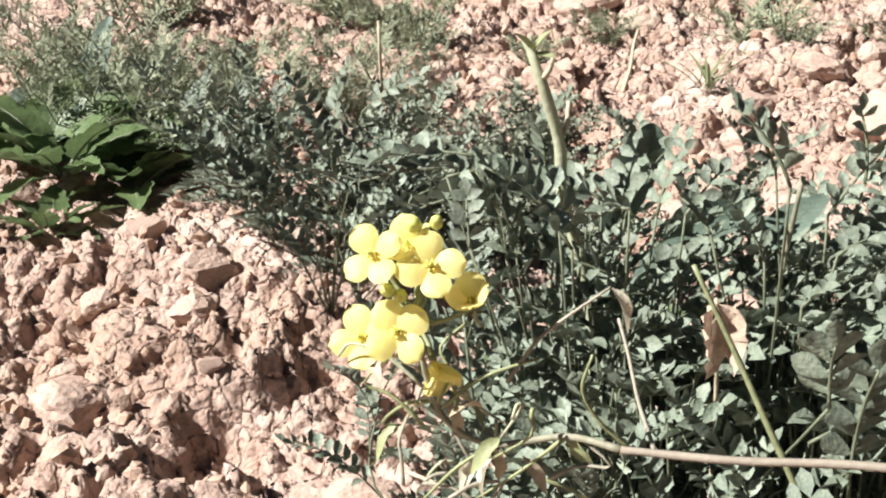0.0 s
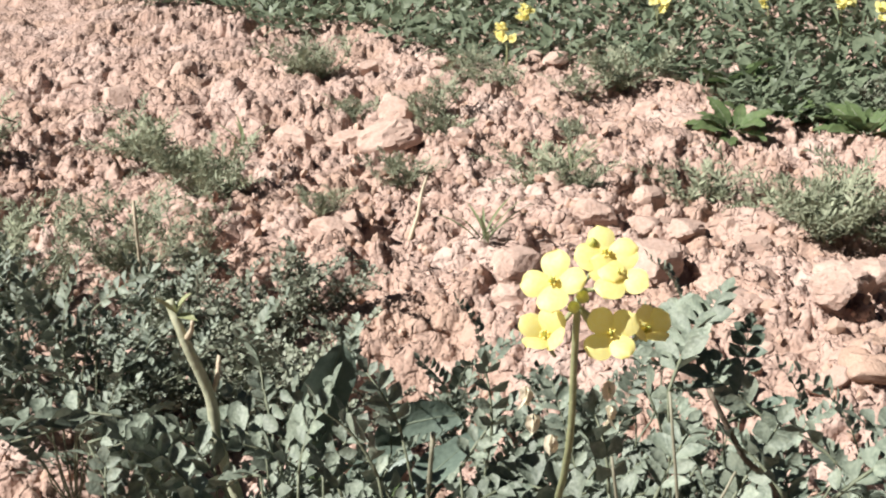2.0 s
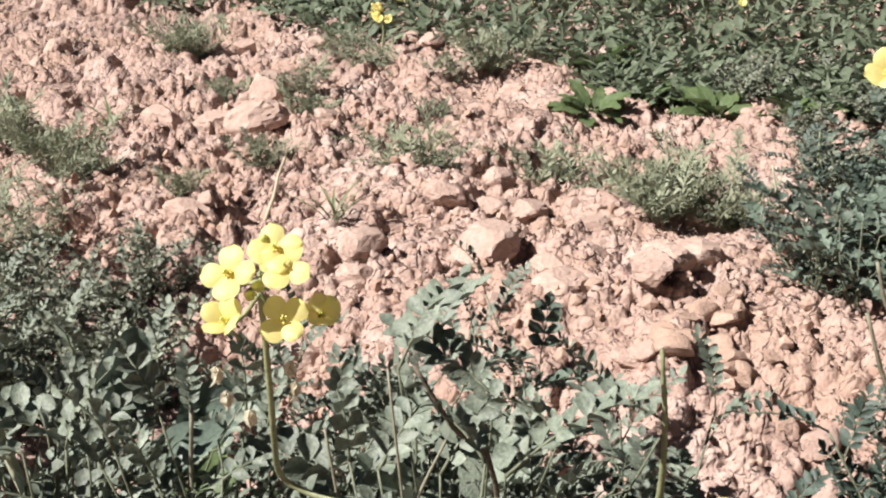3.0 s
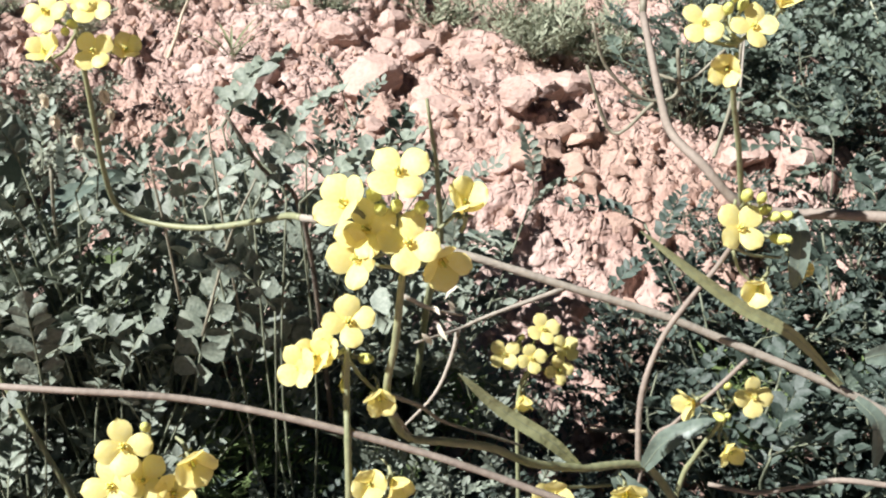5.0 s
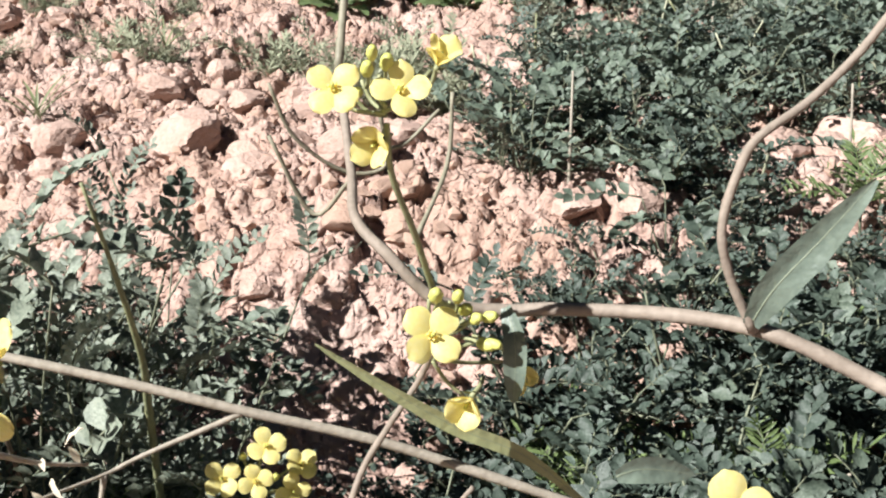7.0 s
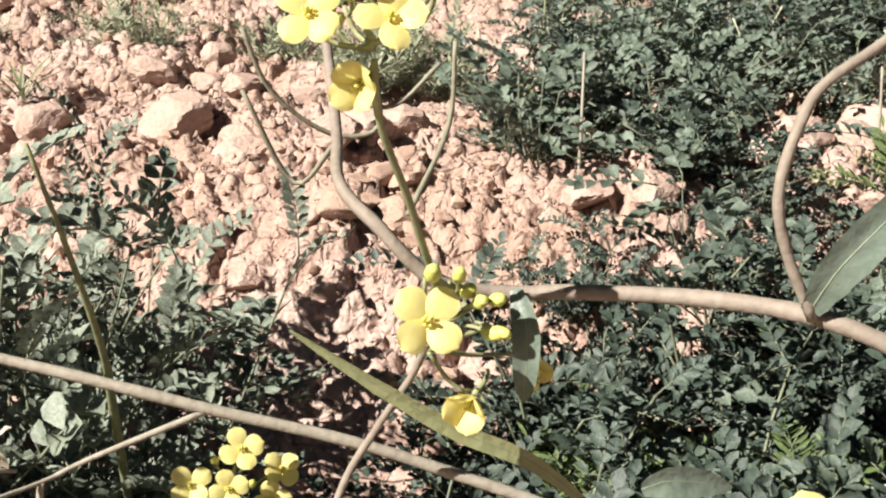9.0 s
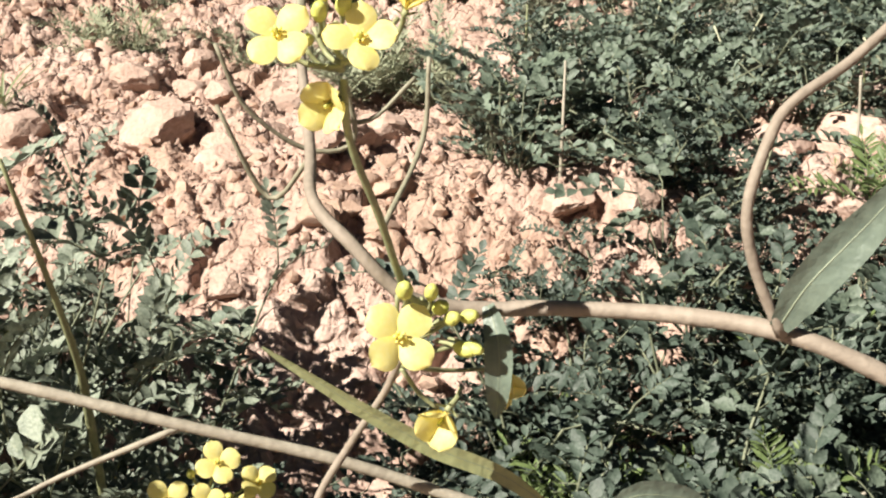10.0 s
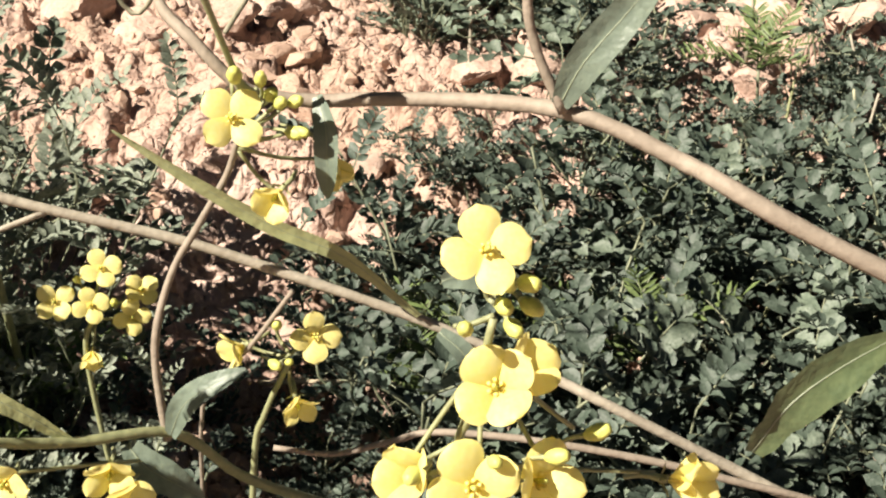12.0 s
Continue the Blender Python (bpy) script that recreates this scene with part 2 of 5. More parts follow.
def plates(x, y, size, k, lean=0.5, gap=0.16):
    """Broken clods, 0 to about 1: tilted flat-topped blocks of uneven height, parted by sharp cracks."""
    wx = x + size * 0.35 * (rolling(x, y, size * 0.6, k + 5) - 0.5)
    wy = y + size * 0.35 * (rolling(x, y, size * 0.6, k + 6) - 0.5)
    u, v = wx / size, wy / size
    i, j = np.floor(u), np.floor(v)
    first, second = np.full(x.shape, 9.0), np.full(x.shape, 9.0)
    top = np.zeros(x.shape)
    for di in (-1, 0, 1):
        for dj in (-1, 0, 1):
            a, b = i + di, j + dj
            du, dv = u - a - hashed(a, b, k), v - b - hashed(a, b, k + 1)
            far = np.sqrt(du * du + dv * dv) * (0.75 + 0.5 * hashed(a, b, k + 2))
            here = hashed(a, b, k + 3) + 2 * lean * ((hashed(a, b, k + 4) - 0.5) * du + (hashed(a, b, k + 7) - 0.5) * dv)
            closer = far < first
            second = np.where(closer, first, np.minimum(second, far))
            top = np.where(closer, here, top)
            first = np.where(closer, far, first)
    edge = soft_step(0.0, gap, second - first)
    return np.clip(top, -0.1, 1.3) * (0.25 + 0.75 * edge) - 0.22 * (1 - edge)


def bank(x, y):
    """The broad form: a low furrow under the plants, and a bank that rises behind it."""
    edge = 0.60 + 0.06 * np.sin(x * 7.0) - 0.09 * soft_step(0.15, 0.4, x)
    rise = soft_step(-0.09, 0.10, y - edge)
    hump = 0.022 * np.exp(-(((x - 0.39) / 0.11) ** 2 + ((y - 0.66) / 0.12) ** 2))
    left = 0.018 * np.exp(-(((x + 0.16) / 0.14) ** 2 + ((y - 0.48) / 0.14) ** 2))
    low = -0.045 * soft_step(0.28, 0.40, x) * (1 - soft_step(0.38, 0.52, y)) * soft_step(-0.5, 0.1, y) * (1 - soft_step(0.9, 1.4, x))
    ridge = 0.016 * soft_step(0.49, 0.54, x) * np.exp(-((y - 0.595 - 0.15 * np.maximum(x - 0.6, 0)) / 0.05) ** 2)
    pit = -0.04 * np.exp(-(((x - 0.125) / 0.045) ** 2 + ((y - 0.69) / 0.06) ** 2))
    pit = pit - 0.034 * np.exp(-(((x + 0.118) / 0.026) ** 2 + ((y - 0.452) / 0.028) ** 2)) - 0.012 * np.exp(-(((x + 0.065) / 0.03) ** 2 + ((y - 0.44) / 0.03) ** 2))
    return pit + ridge + low - 0.026 + 0.028 * rise + hump + left + 0.02 * (rolling(x, y, 0.23, 3) - 0.5)


def creased(x, y, size, k):
    """Sharp-creased noise, 0 to 1."""
    return 1 - np.abs(2 * rolling(x + 0.4 * size * rolling(x, y, size * 0.6, k + 1), y, size, k) - 1)


def ground_height(x, y):
    near = soft_step(-1.4, -1.0, x) * (1 - soft_step(1.2, 1.9, x)) * soft_step(0.0, 0.2, y) * (1 - soft_step(3.0, 4.2, y))
    mound = np.exp(-(((x - 0.43) / 0.06) ** 2 + ((y - 0.62) / 0.07) ** 2))
    rough = 0.55 + 0.6 * soft_step(0.3, 0.7, rolling(x, y, 0.13, 11)) + 0.25 * soft_step(0.8, 1.1, y)
    rough = rough * (1 - 0.75 * np.exp(-(((x + 0.058) / 0.03) ** 2 + ((y - 0.435) / 0.035) ** 2)))
    small = 0.35 + 1.0 * soft_step(0.35, 0.7, rolling(x, y, 0.09, 17)) + 0.7 * mound
    coarse = 0.014 * plates(x, y, 0.095, 10, 0.5, 0.3) + 0.0105 * plates(x, y, 0.044, 20, 0.6, 0.24)
    middle = 0.0078 * plates(x, y, 0.022, 40, 0.8, 0.2) + 0.0050 * plates(x, y, 0.0115, 60, 0.8, 0.25)
    fine = 0.0042 * creased(x, y, 0.019, 83) + 0.0026 * creased(x, y, 0.0085, 90) + 0.0012 * rolling(x, y, 0.005, 95)
    broad = 0.02 * (rolling(x, y, 0.31, 7) - 0.5) + 0.05 * (rolling(x, y, 1.1, 9) - 0.5) * (1 - near)
    return bank(x, y) + broad * (1 - near) + near * (rough * (coarse - 0.012) + small * (middle - 0.005) + fine - 0.003)


def ground_at(x, y):
    return float(ground_height(np.array([x]), np.array([y]))[0])


def steps(first, last, fine, near_low, near_high, factor, reach):
    """Grid lines: even from first to last, widening by factor out to near_low and near_high, then fast out to reach."""
    sides = []
    for start, way, limit in ((first - fine, -1, near_low), (last, 1, near_high)):
        out, gap = [start], fine
        while abs(out[-1]) < reach:
            gap *= factor if way * (limit - out[-1]) > 0 else 1.12
            out.append(out[-1] + way * gap)
        sides.append(out)
    return np.array(sides[0][::-1] + list(np.arange(first, last, fine)) + sides[1])


def build_ground():
    gx = steps(-0.40, 0.86, 0.0027, -1.2, 1.3, 1.03, 60)
    gy = steps(0.27, 1.0, 0.0026, 0.15, 3.3, 1.009, 60)
    nx, ny = len(gx), len(gy)
    x, y = np.meshgrid(gx, gy)
    z = ground_height(x, y)
    co = np.stack([x, y, z], -1).reshape(-1, 3).astype(np.float32)
    k = (np.arange(ny - 1)[:, None] * nx + np.arange(nx - 1)).reshape(-1)
    loops = np.stack([k, k + 1, k + nx + 1, k + nx], -1).reshape(-1)
    me = bpy.data.meshes.new("ground")
    me.vertices.add(len(co))
    me.vertices.foreach_set("co", co.reshape(-1))
    me.loops.add(len(loops))
    me.loops.foreach_set("vertex_index", loops.astype(np.int32))
    me.polygons.add(len(k))
    me.polygons.foreach_set("loop_start", (np.arange(len(k)) * 4).astype(np.int32))
    me.polygons.foreach_set("use_smooth", np.ones(len(k), bool))
    me.materials.append(SOIL)
    me.update(calc_edges=True)
    return tagged(new("ground", me), "dry pinkish clay field soil, broken into clods", "ground", kind="structure")


ground = build_ground()


# ---- clods ----
def clod_mesh(seed, fine=4, keep=0.6, mat=CLOD):
    rnd = random.Random(seed)
    bm = bmesh.new()
    bmesh.ops.create_icosphere(bm, subdivisions=fine, radius=1)
    cuts = [(Vector((rnd.gauss(0, 1), rnd.gauss(0, 1), rnd.gauss(0, 0.9))).normalized(), rnd.uniform(keep, keep + 0.28)) for _ in range(11 if fine > 3 else 9)]
    chips = [(Vector((rnd.gauss(0, 1), rnd.gauss(0, 1), rnd.gauss(0, 1))).normalized(), rnd.uniform(0.78, 0.92)) for _ in range(14)]
    shift = Vector((seed * 3.7, seed * 1.3, 0))
    for v in bm.verts:
        p = v.co.copy() * (1 + 0.14 * noise.noise(v.co * 1.4 + shift))
        for n, d in cuts + (chips if fine > 3 else []):
            over = p.dot(n) - d
            if over > 0:
                p -= n * over * 0.96
        p *= 1.22 + 0.05 * noise.noise(v.co * 3.2 + shift) - 0.3 * max(0.0, 0.25 - abs(noise.noise(v.co * 2.3 + shift))) - 0.10 * abs(noise.noise(v.co * 4.1 + shift)) - 0.07 * abs(noise.noise(v.co * 9 + shift))
        v.co = p
    bm.normal_update()
    me = bpy.data.meshes.new("clod")
    bm.to_mesh(me)
    bm.free()
    me.materials.append(mat)
    me.polygons.foreach_set("use_smooth", [True] * len(me.polygons))
    me.set_sharp_from_angle(angle=radians(26))
    return me


CLODS = [clod_mesh(s) for s in range(1, 10)]
LUMPS = [clod_mesh(s, 3, 0.5) for s in range(11, 19)]
BROKEN = [clod_mesh(s, 3, 0.46, RUBBLE) for s in range(31, 37)]
ROUND = [clod_mesh(s, 4, 0.72) for s in range(21, 25)]
# x, y and width of the clods that stand out
BIG_CLODS = [
    (0.118, 1.255, 0.078), (0.200, 1.229, 0.038), (0.287, 1.071, 0.034), (0.483, 1.563, 0.041), (-0.180, 1.747, 0.054),
    (-0.250, 1.599, 0.050), (-0.087, 1.411, 0.036), (0.077, 1.281, 0.046), (0.293, 0.632, 0.022), (0.151, 0.723, 0.047),
    (0.366, 0.612, 0.026), (0.012, 1.287, 0.040), (0.302, 0.800, 0.060), (0.201, 0.798, 0.034), (0.386, 0.792, 0.032),
    (0.433, 0.745, 0.040), (0.372, 0.607, 0.023), (0.406, 0.698, 0.034), (0.425, 0.677, 0.029), (0.267, 1.040, 0.040),
    (0.207, 0.822, 0.036), (0.130, 1.430, 0.060), (0.197, 0.787, 0.026), (0.36, 0.90, 0.03),
]
MORE_CLODS = [
    (-0.147, 0.463, 0.019), (-0.034, 0.403, 0.013), (-0.040, 0.421, 0.020), (-0.147, 0.550, 0.026),
    (-0.198, 0.635, 0.022), (-0.099, 0.452, 0.025), (-0.125, 0.373, 0.032), (-0.170, 0.378, 0.023), (0.127, 0.496, 0.032),
    (0.545, 0.592, 0.033), (0.580, 0.572, 0.031), (0.715, 0.625, 0.042), (0.755, 0.620, 0.036), (0.437, 0.774, 0.034),
    (0.735, 0.660, 0.060), (0.800, 0.655, 0.066), (0.845, 0.612, 0.050), (0.680, 0.603, 0.036), (0.572, 0.640, 0.034), (0.600, 0.612, 0.034), (0.465, 0.775, 0.050),
    (0.205, 0.830, 0.036), (0.41, 0.87, 0.04), (0.345, 0.72, 0.045),
    (0.454, 0.523, 0.022), (0.367, 0.555, 0.023), (0.325, 0.552, 0.022),
]
rnd = random.Random(4)


def put_clod(x, y, width, group, meshes=None):
    ob = new("clod", rnd.choice(meshes or (ROUND if width > 0.05 else CLODS if width > 0.024 else LUMPS)))
    r = width * (0.4 if width > 0.05 else 0.5)
    ob.matrix_basis = Matrix.LocRotScale((x, y, ground_at(x, y) + r * (0.10 if width > 0.03 else -0.12)), Euler((rnd.uniform(-0.4, 0.4), rnd.uniform(-0.4, 0.4), rnd.uniform(0, 6.3))),
                                         Vector((r * rnd.uniform(1.0, 1.2), r * rnd.uniform(0.85, 1.05), r * rnd.uniform(0.5, 0.75))))
    return tagged(ob, "large dry pinkish clay clod lying on the soil" if width > 0.03 else "small dry pinkish clay lump on the soil", "clod", group)


for row in BIG_CLODS + MORE_CLODS:
    put_clod(*row, "large soil clods")
put_clod(-0.198, 0.487, 0.042, "large soil clods", ROUND)
put_clod(-0.034, 0.405, 0.018, "small soil clods", BROKEN)


def bare(x, y):
    """Whether the soil lies bare at a place."""
    if y < 0.42 + 0.1 * math.sin(x * 9) and x > -0.02:
        return False
    if x > 0.44 + 0.12 * max(0.0, y - 0.75) and y < 1.05 and not (0.53 < y < 0.62):
        return False
    return True


count = 0
while count < 120:
    x, y = rnd.uniform(-0.4, 0.75), 0.33 + 1.5 * rnd.random() ** 1.3
    if bare(x, y):
        put_clod(x, y, 0.008 + 0.026 * rnd.random() ** 2.4 + 0.006 * (y > 0.9), "small soil clods")
        count += 1


for _ in range(22):   # the broken mound
    x, y = rnd.gauss(0.425, 0.035), rnd.gauss(0.63, 0.045)
    put_clod(x, y, rnd.uniform(0.010, 0.030), "small soil clods", BROKEN)
for _ in range(80):   # the open strip behind
    x, y = rnd.uniform(-0.4, 0.7), rnd.uniform(0.8, 1.75)
    if bare(x, y):
        put_clod(x, y, 0.014 + 0.024 * rnd.random() ** 2, "small soil clods")


def build_crumbs():
    """Fine crumbs strewn over the bare soil."""
    bm = bmesh.new()
    bmesh.ops.create_icosphere(bm, subdivisions=1, radius=1)
    bm.verts.ensure_lookup_table()
    base = [v.co.copy() for v in bm.verts]
    tris = [tuple(v.index for v in f.verts) for f in bm.faces]
    bm.free()
    r = random.Random(8)
    s = Shape()
    n = 7000
    xs = np.array([r.uniform(-0.45, 0.85) for _ in range(n)])
    ys = np.array([0.26 + 1.2 * r.random() ** 1.4 for _ in range(n)])
    zs = ground_height(xs, ys)
    for x, y, z in zip(xs, ys, zs):
        size = 0.0012 + 0.0062 * r.random() ** 3
        m = Matrix.LocRotScale((x, y, z + size * 0.3), Euler((r.random() * 6, r.random() * 6, r.random() * 6)), Vector((size, size * r.uniform(0.6, 1), size * r.uniform(0.5, 0.9))))
        s.add([p * r.uniform(0.62, 1.2) for p in base], tris, m)
    return tagged(new("soil_crumbs", s.mesh("soil_crumbs", CRUMB, False)), "loose pinkish clay crumbs strewn over the soil", "soil", kind="stuff")


build_crumbs()


# ---- chickpea plants ----
def pinnate(name, pairs, length, leaf, mats, seed, rise=0.5, slim=0.6, tooth=0.04, rows=4):
    """A compound leaf along +y: a thin bowed rib with pairs of leaflets and one at its tip."""
    r = random.Random(seed)
    s = Shape()
    line = [Vector((0, length * t, length * rise * 0.25 * math.sin(t * 2.4) - 0.12 * length * t * t)) for t in (0, 0.25, 0.5, 0.75, 1)]
    s.add(*tube(line, 0.0006, 0.00035, 3 if rows < 4 else 4, 1 if rows < 4 else 2), slot=1)
    fine = glide(line, 8)
    for k in range(pairs):
        t = 0.2 + 0.75 * k / (pairs - 1)
        p = fine[int(t * (len(fine) - 1))]
        size = leaf * (0.72 + 0.4 * math.sin(math.pi * min(1, t * 0.95))) * r.uniform(0.88, 1.1)
        for side in (-1, 1):
            a = radians(r.uniform(48, 68)) * side
            way = Vector((math.sin(a), math.cos(a), r.uniform(0.05, 0.55)))
            s.add(*blade(size, size * slim * r.uniform(0.9, 1.1), rows, r.uniform(0.3, 0.85), r.uniform(-0.05, 0.2), tooth, 1.25), turned(p, way, r.uniform(-0.75, 0.75)))
    s.add(*blade(leaf * 0.9, leaf * slim * 0.95, rows, 0.3, 0.1, tooth, 1.25), turned(fine[-1], (0, 1, 0.25)))
    return s.mesh(name, mats)


CHICK_LEAVES = [pinnate("leaf", 8 + k % 3, 0.044 + 0.006 * (k % 3), 0.0094, [CHICK, CHICK_STEM], k, 0.7, 0.55, rows=3) for k in range(6)]


def branch_lines(r, count, tall, spread):
    """Bowed stems that rise from one foot."""
    out = []
    for b in range(count):
        a = 2 * math.pi * (b + r.uniform(-0.3, 0.3)) / count
        s, h = spread * r.uniform(0.5, 1.0), tall * r.uniform(0.7, 1.0)
        d = Vector((math.cos(a), math.sin(a), 0))
        bend = Vector((r.uniform(-0.45, 0.45), r.uniform(-0.45, 0.45), 0)) * s
        out.append([Vector((0, 0, -0.004)), d * s * 0.35 + Vector((0, 0, h * 0.3)), d * s * 0.7 + bend + Vector((0, 0, h * 0.68)), d * s + bend * 0.2 + Vector((0, 0, h))])
    return out


def chickpea(seed, branches=4, tall=0.12, spread=0.07, each=9):
    r = random.Random(seed)
    plant = new("chickpea_plant")
    tagged(plant, "grey-green chickpea plant with small paired leaflets", "chickpea plant", "chickpea plants in the field")
    for line in branch_lines(r, branches, tall, spread):
        s = Shape().add(*tube(line, 0.0008, 0.0005, 5, 4))
        stalk = part("stem", s.mesh("stem", CHICK_STEM), plant)
        fine = glide(line, 10)
        turn = r.uniform(0, 6.3)
        for k in range(each):
            t = 0.12 + 0.88 * k / (each - 1)
            p = fine[int(t * (len(fine) - 1))]
            turn += 2.3 + r.uniform(-0.4, 0.4)
            way = Vector((math.cos(turn), math.sin(turn), r.uniform(0.1, 0.9) + 0.7 * (t > 0.9)))
            part("leaf", r.choice(CHICK_LEAVES), plant, turned(p, way, r.uniform(-0.3, 0.3), (0.75 + 0.35 * math.sin(math.pi * min(t + 0.2, 1))) * r.uniform(0.85, 1.1)))
    return plant


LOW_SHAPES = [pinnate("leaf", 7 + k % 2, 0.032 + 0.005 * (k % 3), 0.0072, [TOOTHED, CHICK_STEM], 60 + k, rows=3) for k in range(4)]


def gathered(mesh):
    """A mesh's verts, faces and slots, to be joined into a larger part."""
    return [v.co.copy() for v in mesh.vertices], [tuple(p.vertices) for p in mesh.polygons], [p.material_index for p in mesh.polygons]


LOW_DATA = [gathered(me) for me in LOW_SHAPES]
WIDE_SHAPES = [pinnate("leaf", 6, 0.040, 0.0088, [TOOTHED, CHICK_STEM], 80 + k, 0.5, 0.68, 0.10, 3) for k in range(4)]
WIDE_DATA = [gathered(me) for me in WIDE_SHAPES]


def add_data(s, data, m):
    n = len(s.v)
    s.v += [m @ v for v in data[0]]
    s.f += [tuple(i + n for i in f) for f in data[1]]
    s.w += data[2]


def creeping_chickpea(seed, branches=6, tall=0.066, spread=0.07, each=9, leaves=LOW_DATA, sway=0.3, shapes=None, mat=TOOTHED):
    """A low plant whose leafy shoots are its parts."""
    r = random.Random(seed)
    plant = tagged(new("low_leafy_plant"), "low spreading plant with blue-green toothed leaflets", "leafy plant", "low leafy plants in the field")
    for line in branch_lines(r, branches, tall, spread):
        stalk = part("stem", Shape().add(*tube(line, 0.0010, 0.0006, 4, 3)).mesh("stem", CHICK_STEM), plant)
        s = Shape()
        fine = glide(line, 10)
        turn = r.uniform(0, 6.3)
        for k in range(each):
            t = 0.1 + 0.9 * k / (each - 1)
            turn += 2.3 + r.uniform(-0.4, 0.4)
            way = Vector((math.cos(turn), math.sin(turn), r.uniform(0.05, 0.8)))
            m = turned(fine[int(t * (len(fine) - 1))], way, r.uniform(-sway, sway), r.uniform(0.7, 1.1))
            if shapes:
                part("leaf", r.choice(shapes), stalk, m)
            else:
                add_data(s, r.choice(leaves), m)
        if not shapes:
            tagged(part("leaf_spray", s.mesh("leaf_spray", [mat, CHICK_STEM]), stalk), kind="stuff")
    return plant


def spread_things(kinds, places, r, low=0.8, high=1.15):
    """Stand copies of the kinds at places; each kind itself takes the first place that falls to it."""
    first = {}
    for x, y, size in places:
        k = r.randrange(len(kinds))
        m = Matrix.LocRotScale((x, y, ground_at(x, y) - 0.004), Euler((r.uniform(-0.15, 0.15), r.uniform(-0.15, 0.15), r.uniform(0, 6.3))), Vector((1, 1, 1)) * size * r.uniform(low, high))
        if k in first:
            copy_thing(kinds[k], m)
        else:
            first[k] = m
    for k, ob in enumerate(kinds):
        x, y, size = places[k % len(places)]
        ob.matrix_basis = first.get(k) or pose(x + 0.03, y + 0.02, ground_at(x + 0.03, y + 0.02))


def scatter(r, x0, x1, y0, y1, gap, keep, size):
    """Jittered places on a slanted lattice, where keep(x, y) holds."""
    out, j = [], 0
    y = y0
    while y < y1:
        x = x0 + (j % 2) * gap * 0.5
        while x < x1:
            p, q = x + r.uniform(-0.4, 0.4) * gap, y + r.uniform(-0.4, 0.4) * gap
            if keep(p, q):
                out.append((p, q, size(p, q)))
            x += gap
        y += gap * 0.87
        j += 1
    return out


rc = random.Random(21)
tall_kinds = [chickpea(s, 4, 0.140, 0.075, 11) for s in (1, 2, 3, 4)]
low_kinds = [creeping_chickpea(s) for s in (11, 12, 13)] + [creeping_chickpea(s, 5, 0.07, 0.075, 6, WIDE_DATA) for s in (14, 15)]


def in_near_row(x, y):
    top = 0.56 - 0.10 * max(0.0, min(1.0, (x - 0.2) / 0.2)) + 0.03 * math.sin(x * 23)
    first = 0.25 if x > 0.02 else 0.33
    if math.hypot(x - 0.085, y - 0.52) < 0.04 or math.hypot(x - 0.145, y - 0.50) < 0.035:
        return False
    if y > 0.43 and x < 0.14 and (x * 37 + y * 53) % 1 > 0.25:
        return False
    return first < y < top and x > 0.0 - 0.22 * max(0.0, y - 0.36) and not (0.25 < x < 0.43 and y > 0.405)


def in_right_field(x, y):
    edge = 0.42 if y < 0.43 else 0.455 if y < 0.52 else 0.52 if y < 0.62 else 0.50 + 0.65 * min(max(y - 0.72, 0.0), 0.25)
    if 0.525 < y < 0.615 and x < 0.61 or 0.55 < y < 0.665 and x > 0.66:
        return False
    return x > edge + 0.02 * math.sin(y * 31)


near_places = scatter(rc, -0.03, 0.46, 0.26, 0.6, 0.069, in_near_row, lambda x, y: 0.95 if (y > 0.33 or x < 0.14 and y > 0.27) and x < 0.3 else 0.62)
spread_things(tall_kinds, [p for p in near_places if p[2] > 0.8] + [(0.21, 0.29, 0.7), (0.235, 0.33, 0.7), (0.275, 0.262, 0.55), (0.235, 0.37, 0.8), (0.25, 0.31, 0.75), (0.275, 0.355, 0.75), (0.055, 0.295, 0.9), (0.03, 0.30, 0.8), (-0.11, 0.62, 0.7), (-0.06, 0.58, 0.75), (-0.15, 0.69, 0.7), (-0.05, 0.66, 0.7)], rc)
under = scatter(rc, 0.08, 0.66, 0.08, 0.27, 0.062, lambda x, y: True, lambda x, y: 0.75)
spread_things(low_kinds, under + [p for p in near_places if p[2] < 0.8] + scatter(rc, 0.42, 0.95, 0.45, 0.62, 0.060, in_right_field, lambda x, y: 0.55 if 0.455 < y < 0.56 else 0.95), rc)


back_kinds = [creeping_chickpea(s, 5, 0.075, 0.08, 7, WIDE_DATA, 0.4, None, MID_LEAF) for s in (41, 42, 43)] + [creeping_chickpea(s, 5, 0.07, 0.075, 8) for s in (44, 45)]
spread_things(back_kinds, scatter(rc, 0.42, 1.1, 0.62, 1.0, 0.066, in_right_field, lambda x, y: 0.95), rc)
open_kinds = [creeping_chickpea(s, 5, 0.105, 0.07, 8, None, 0.55, WIDE_SHAPES) for s in (31, 32, 33)] + [creeping_chickpea(s, 5, 0.09, 0.07, 9, None, 0.55, LOW_SHAPES) for s in (34, 35)]
spread_things(open_kinds, scatter(rc, 0.42, 0.80, 0.20, 0.45, 0.06, lambda x, y: in_right_field(x, y) and rc.random() < 0.84, lambda x, y: rc.uniform(0.7, 1.3)), rc)


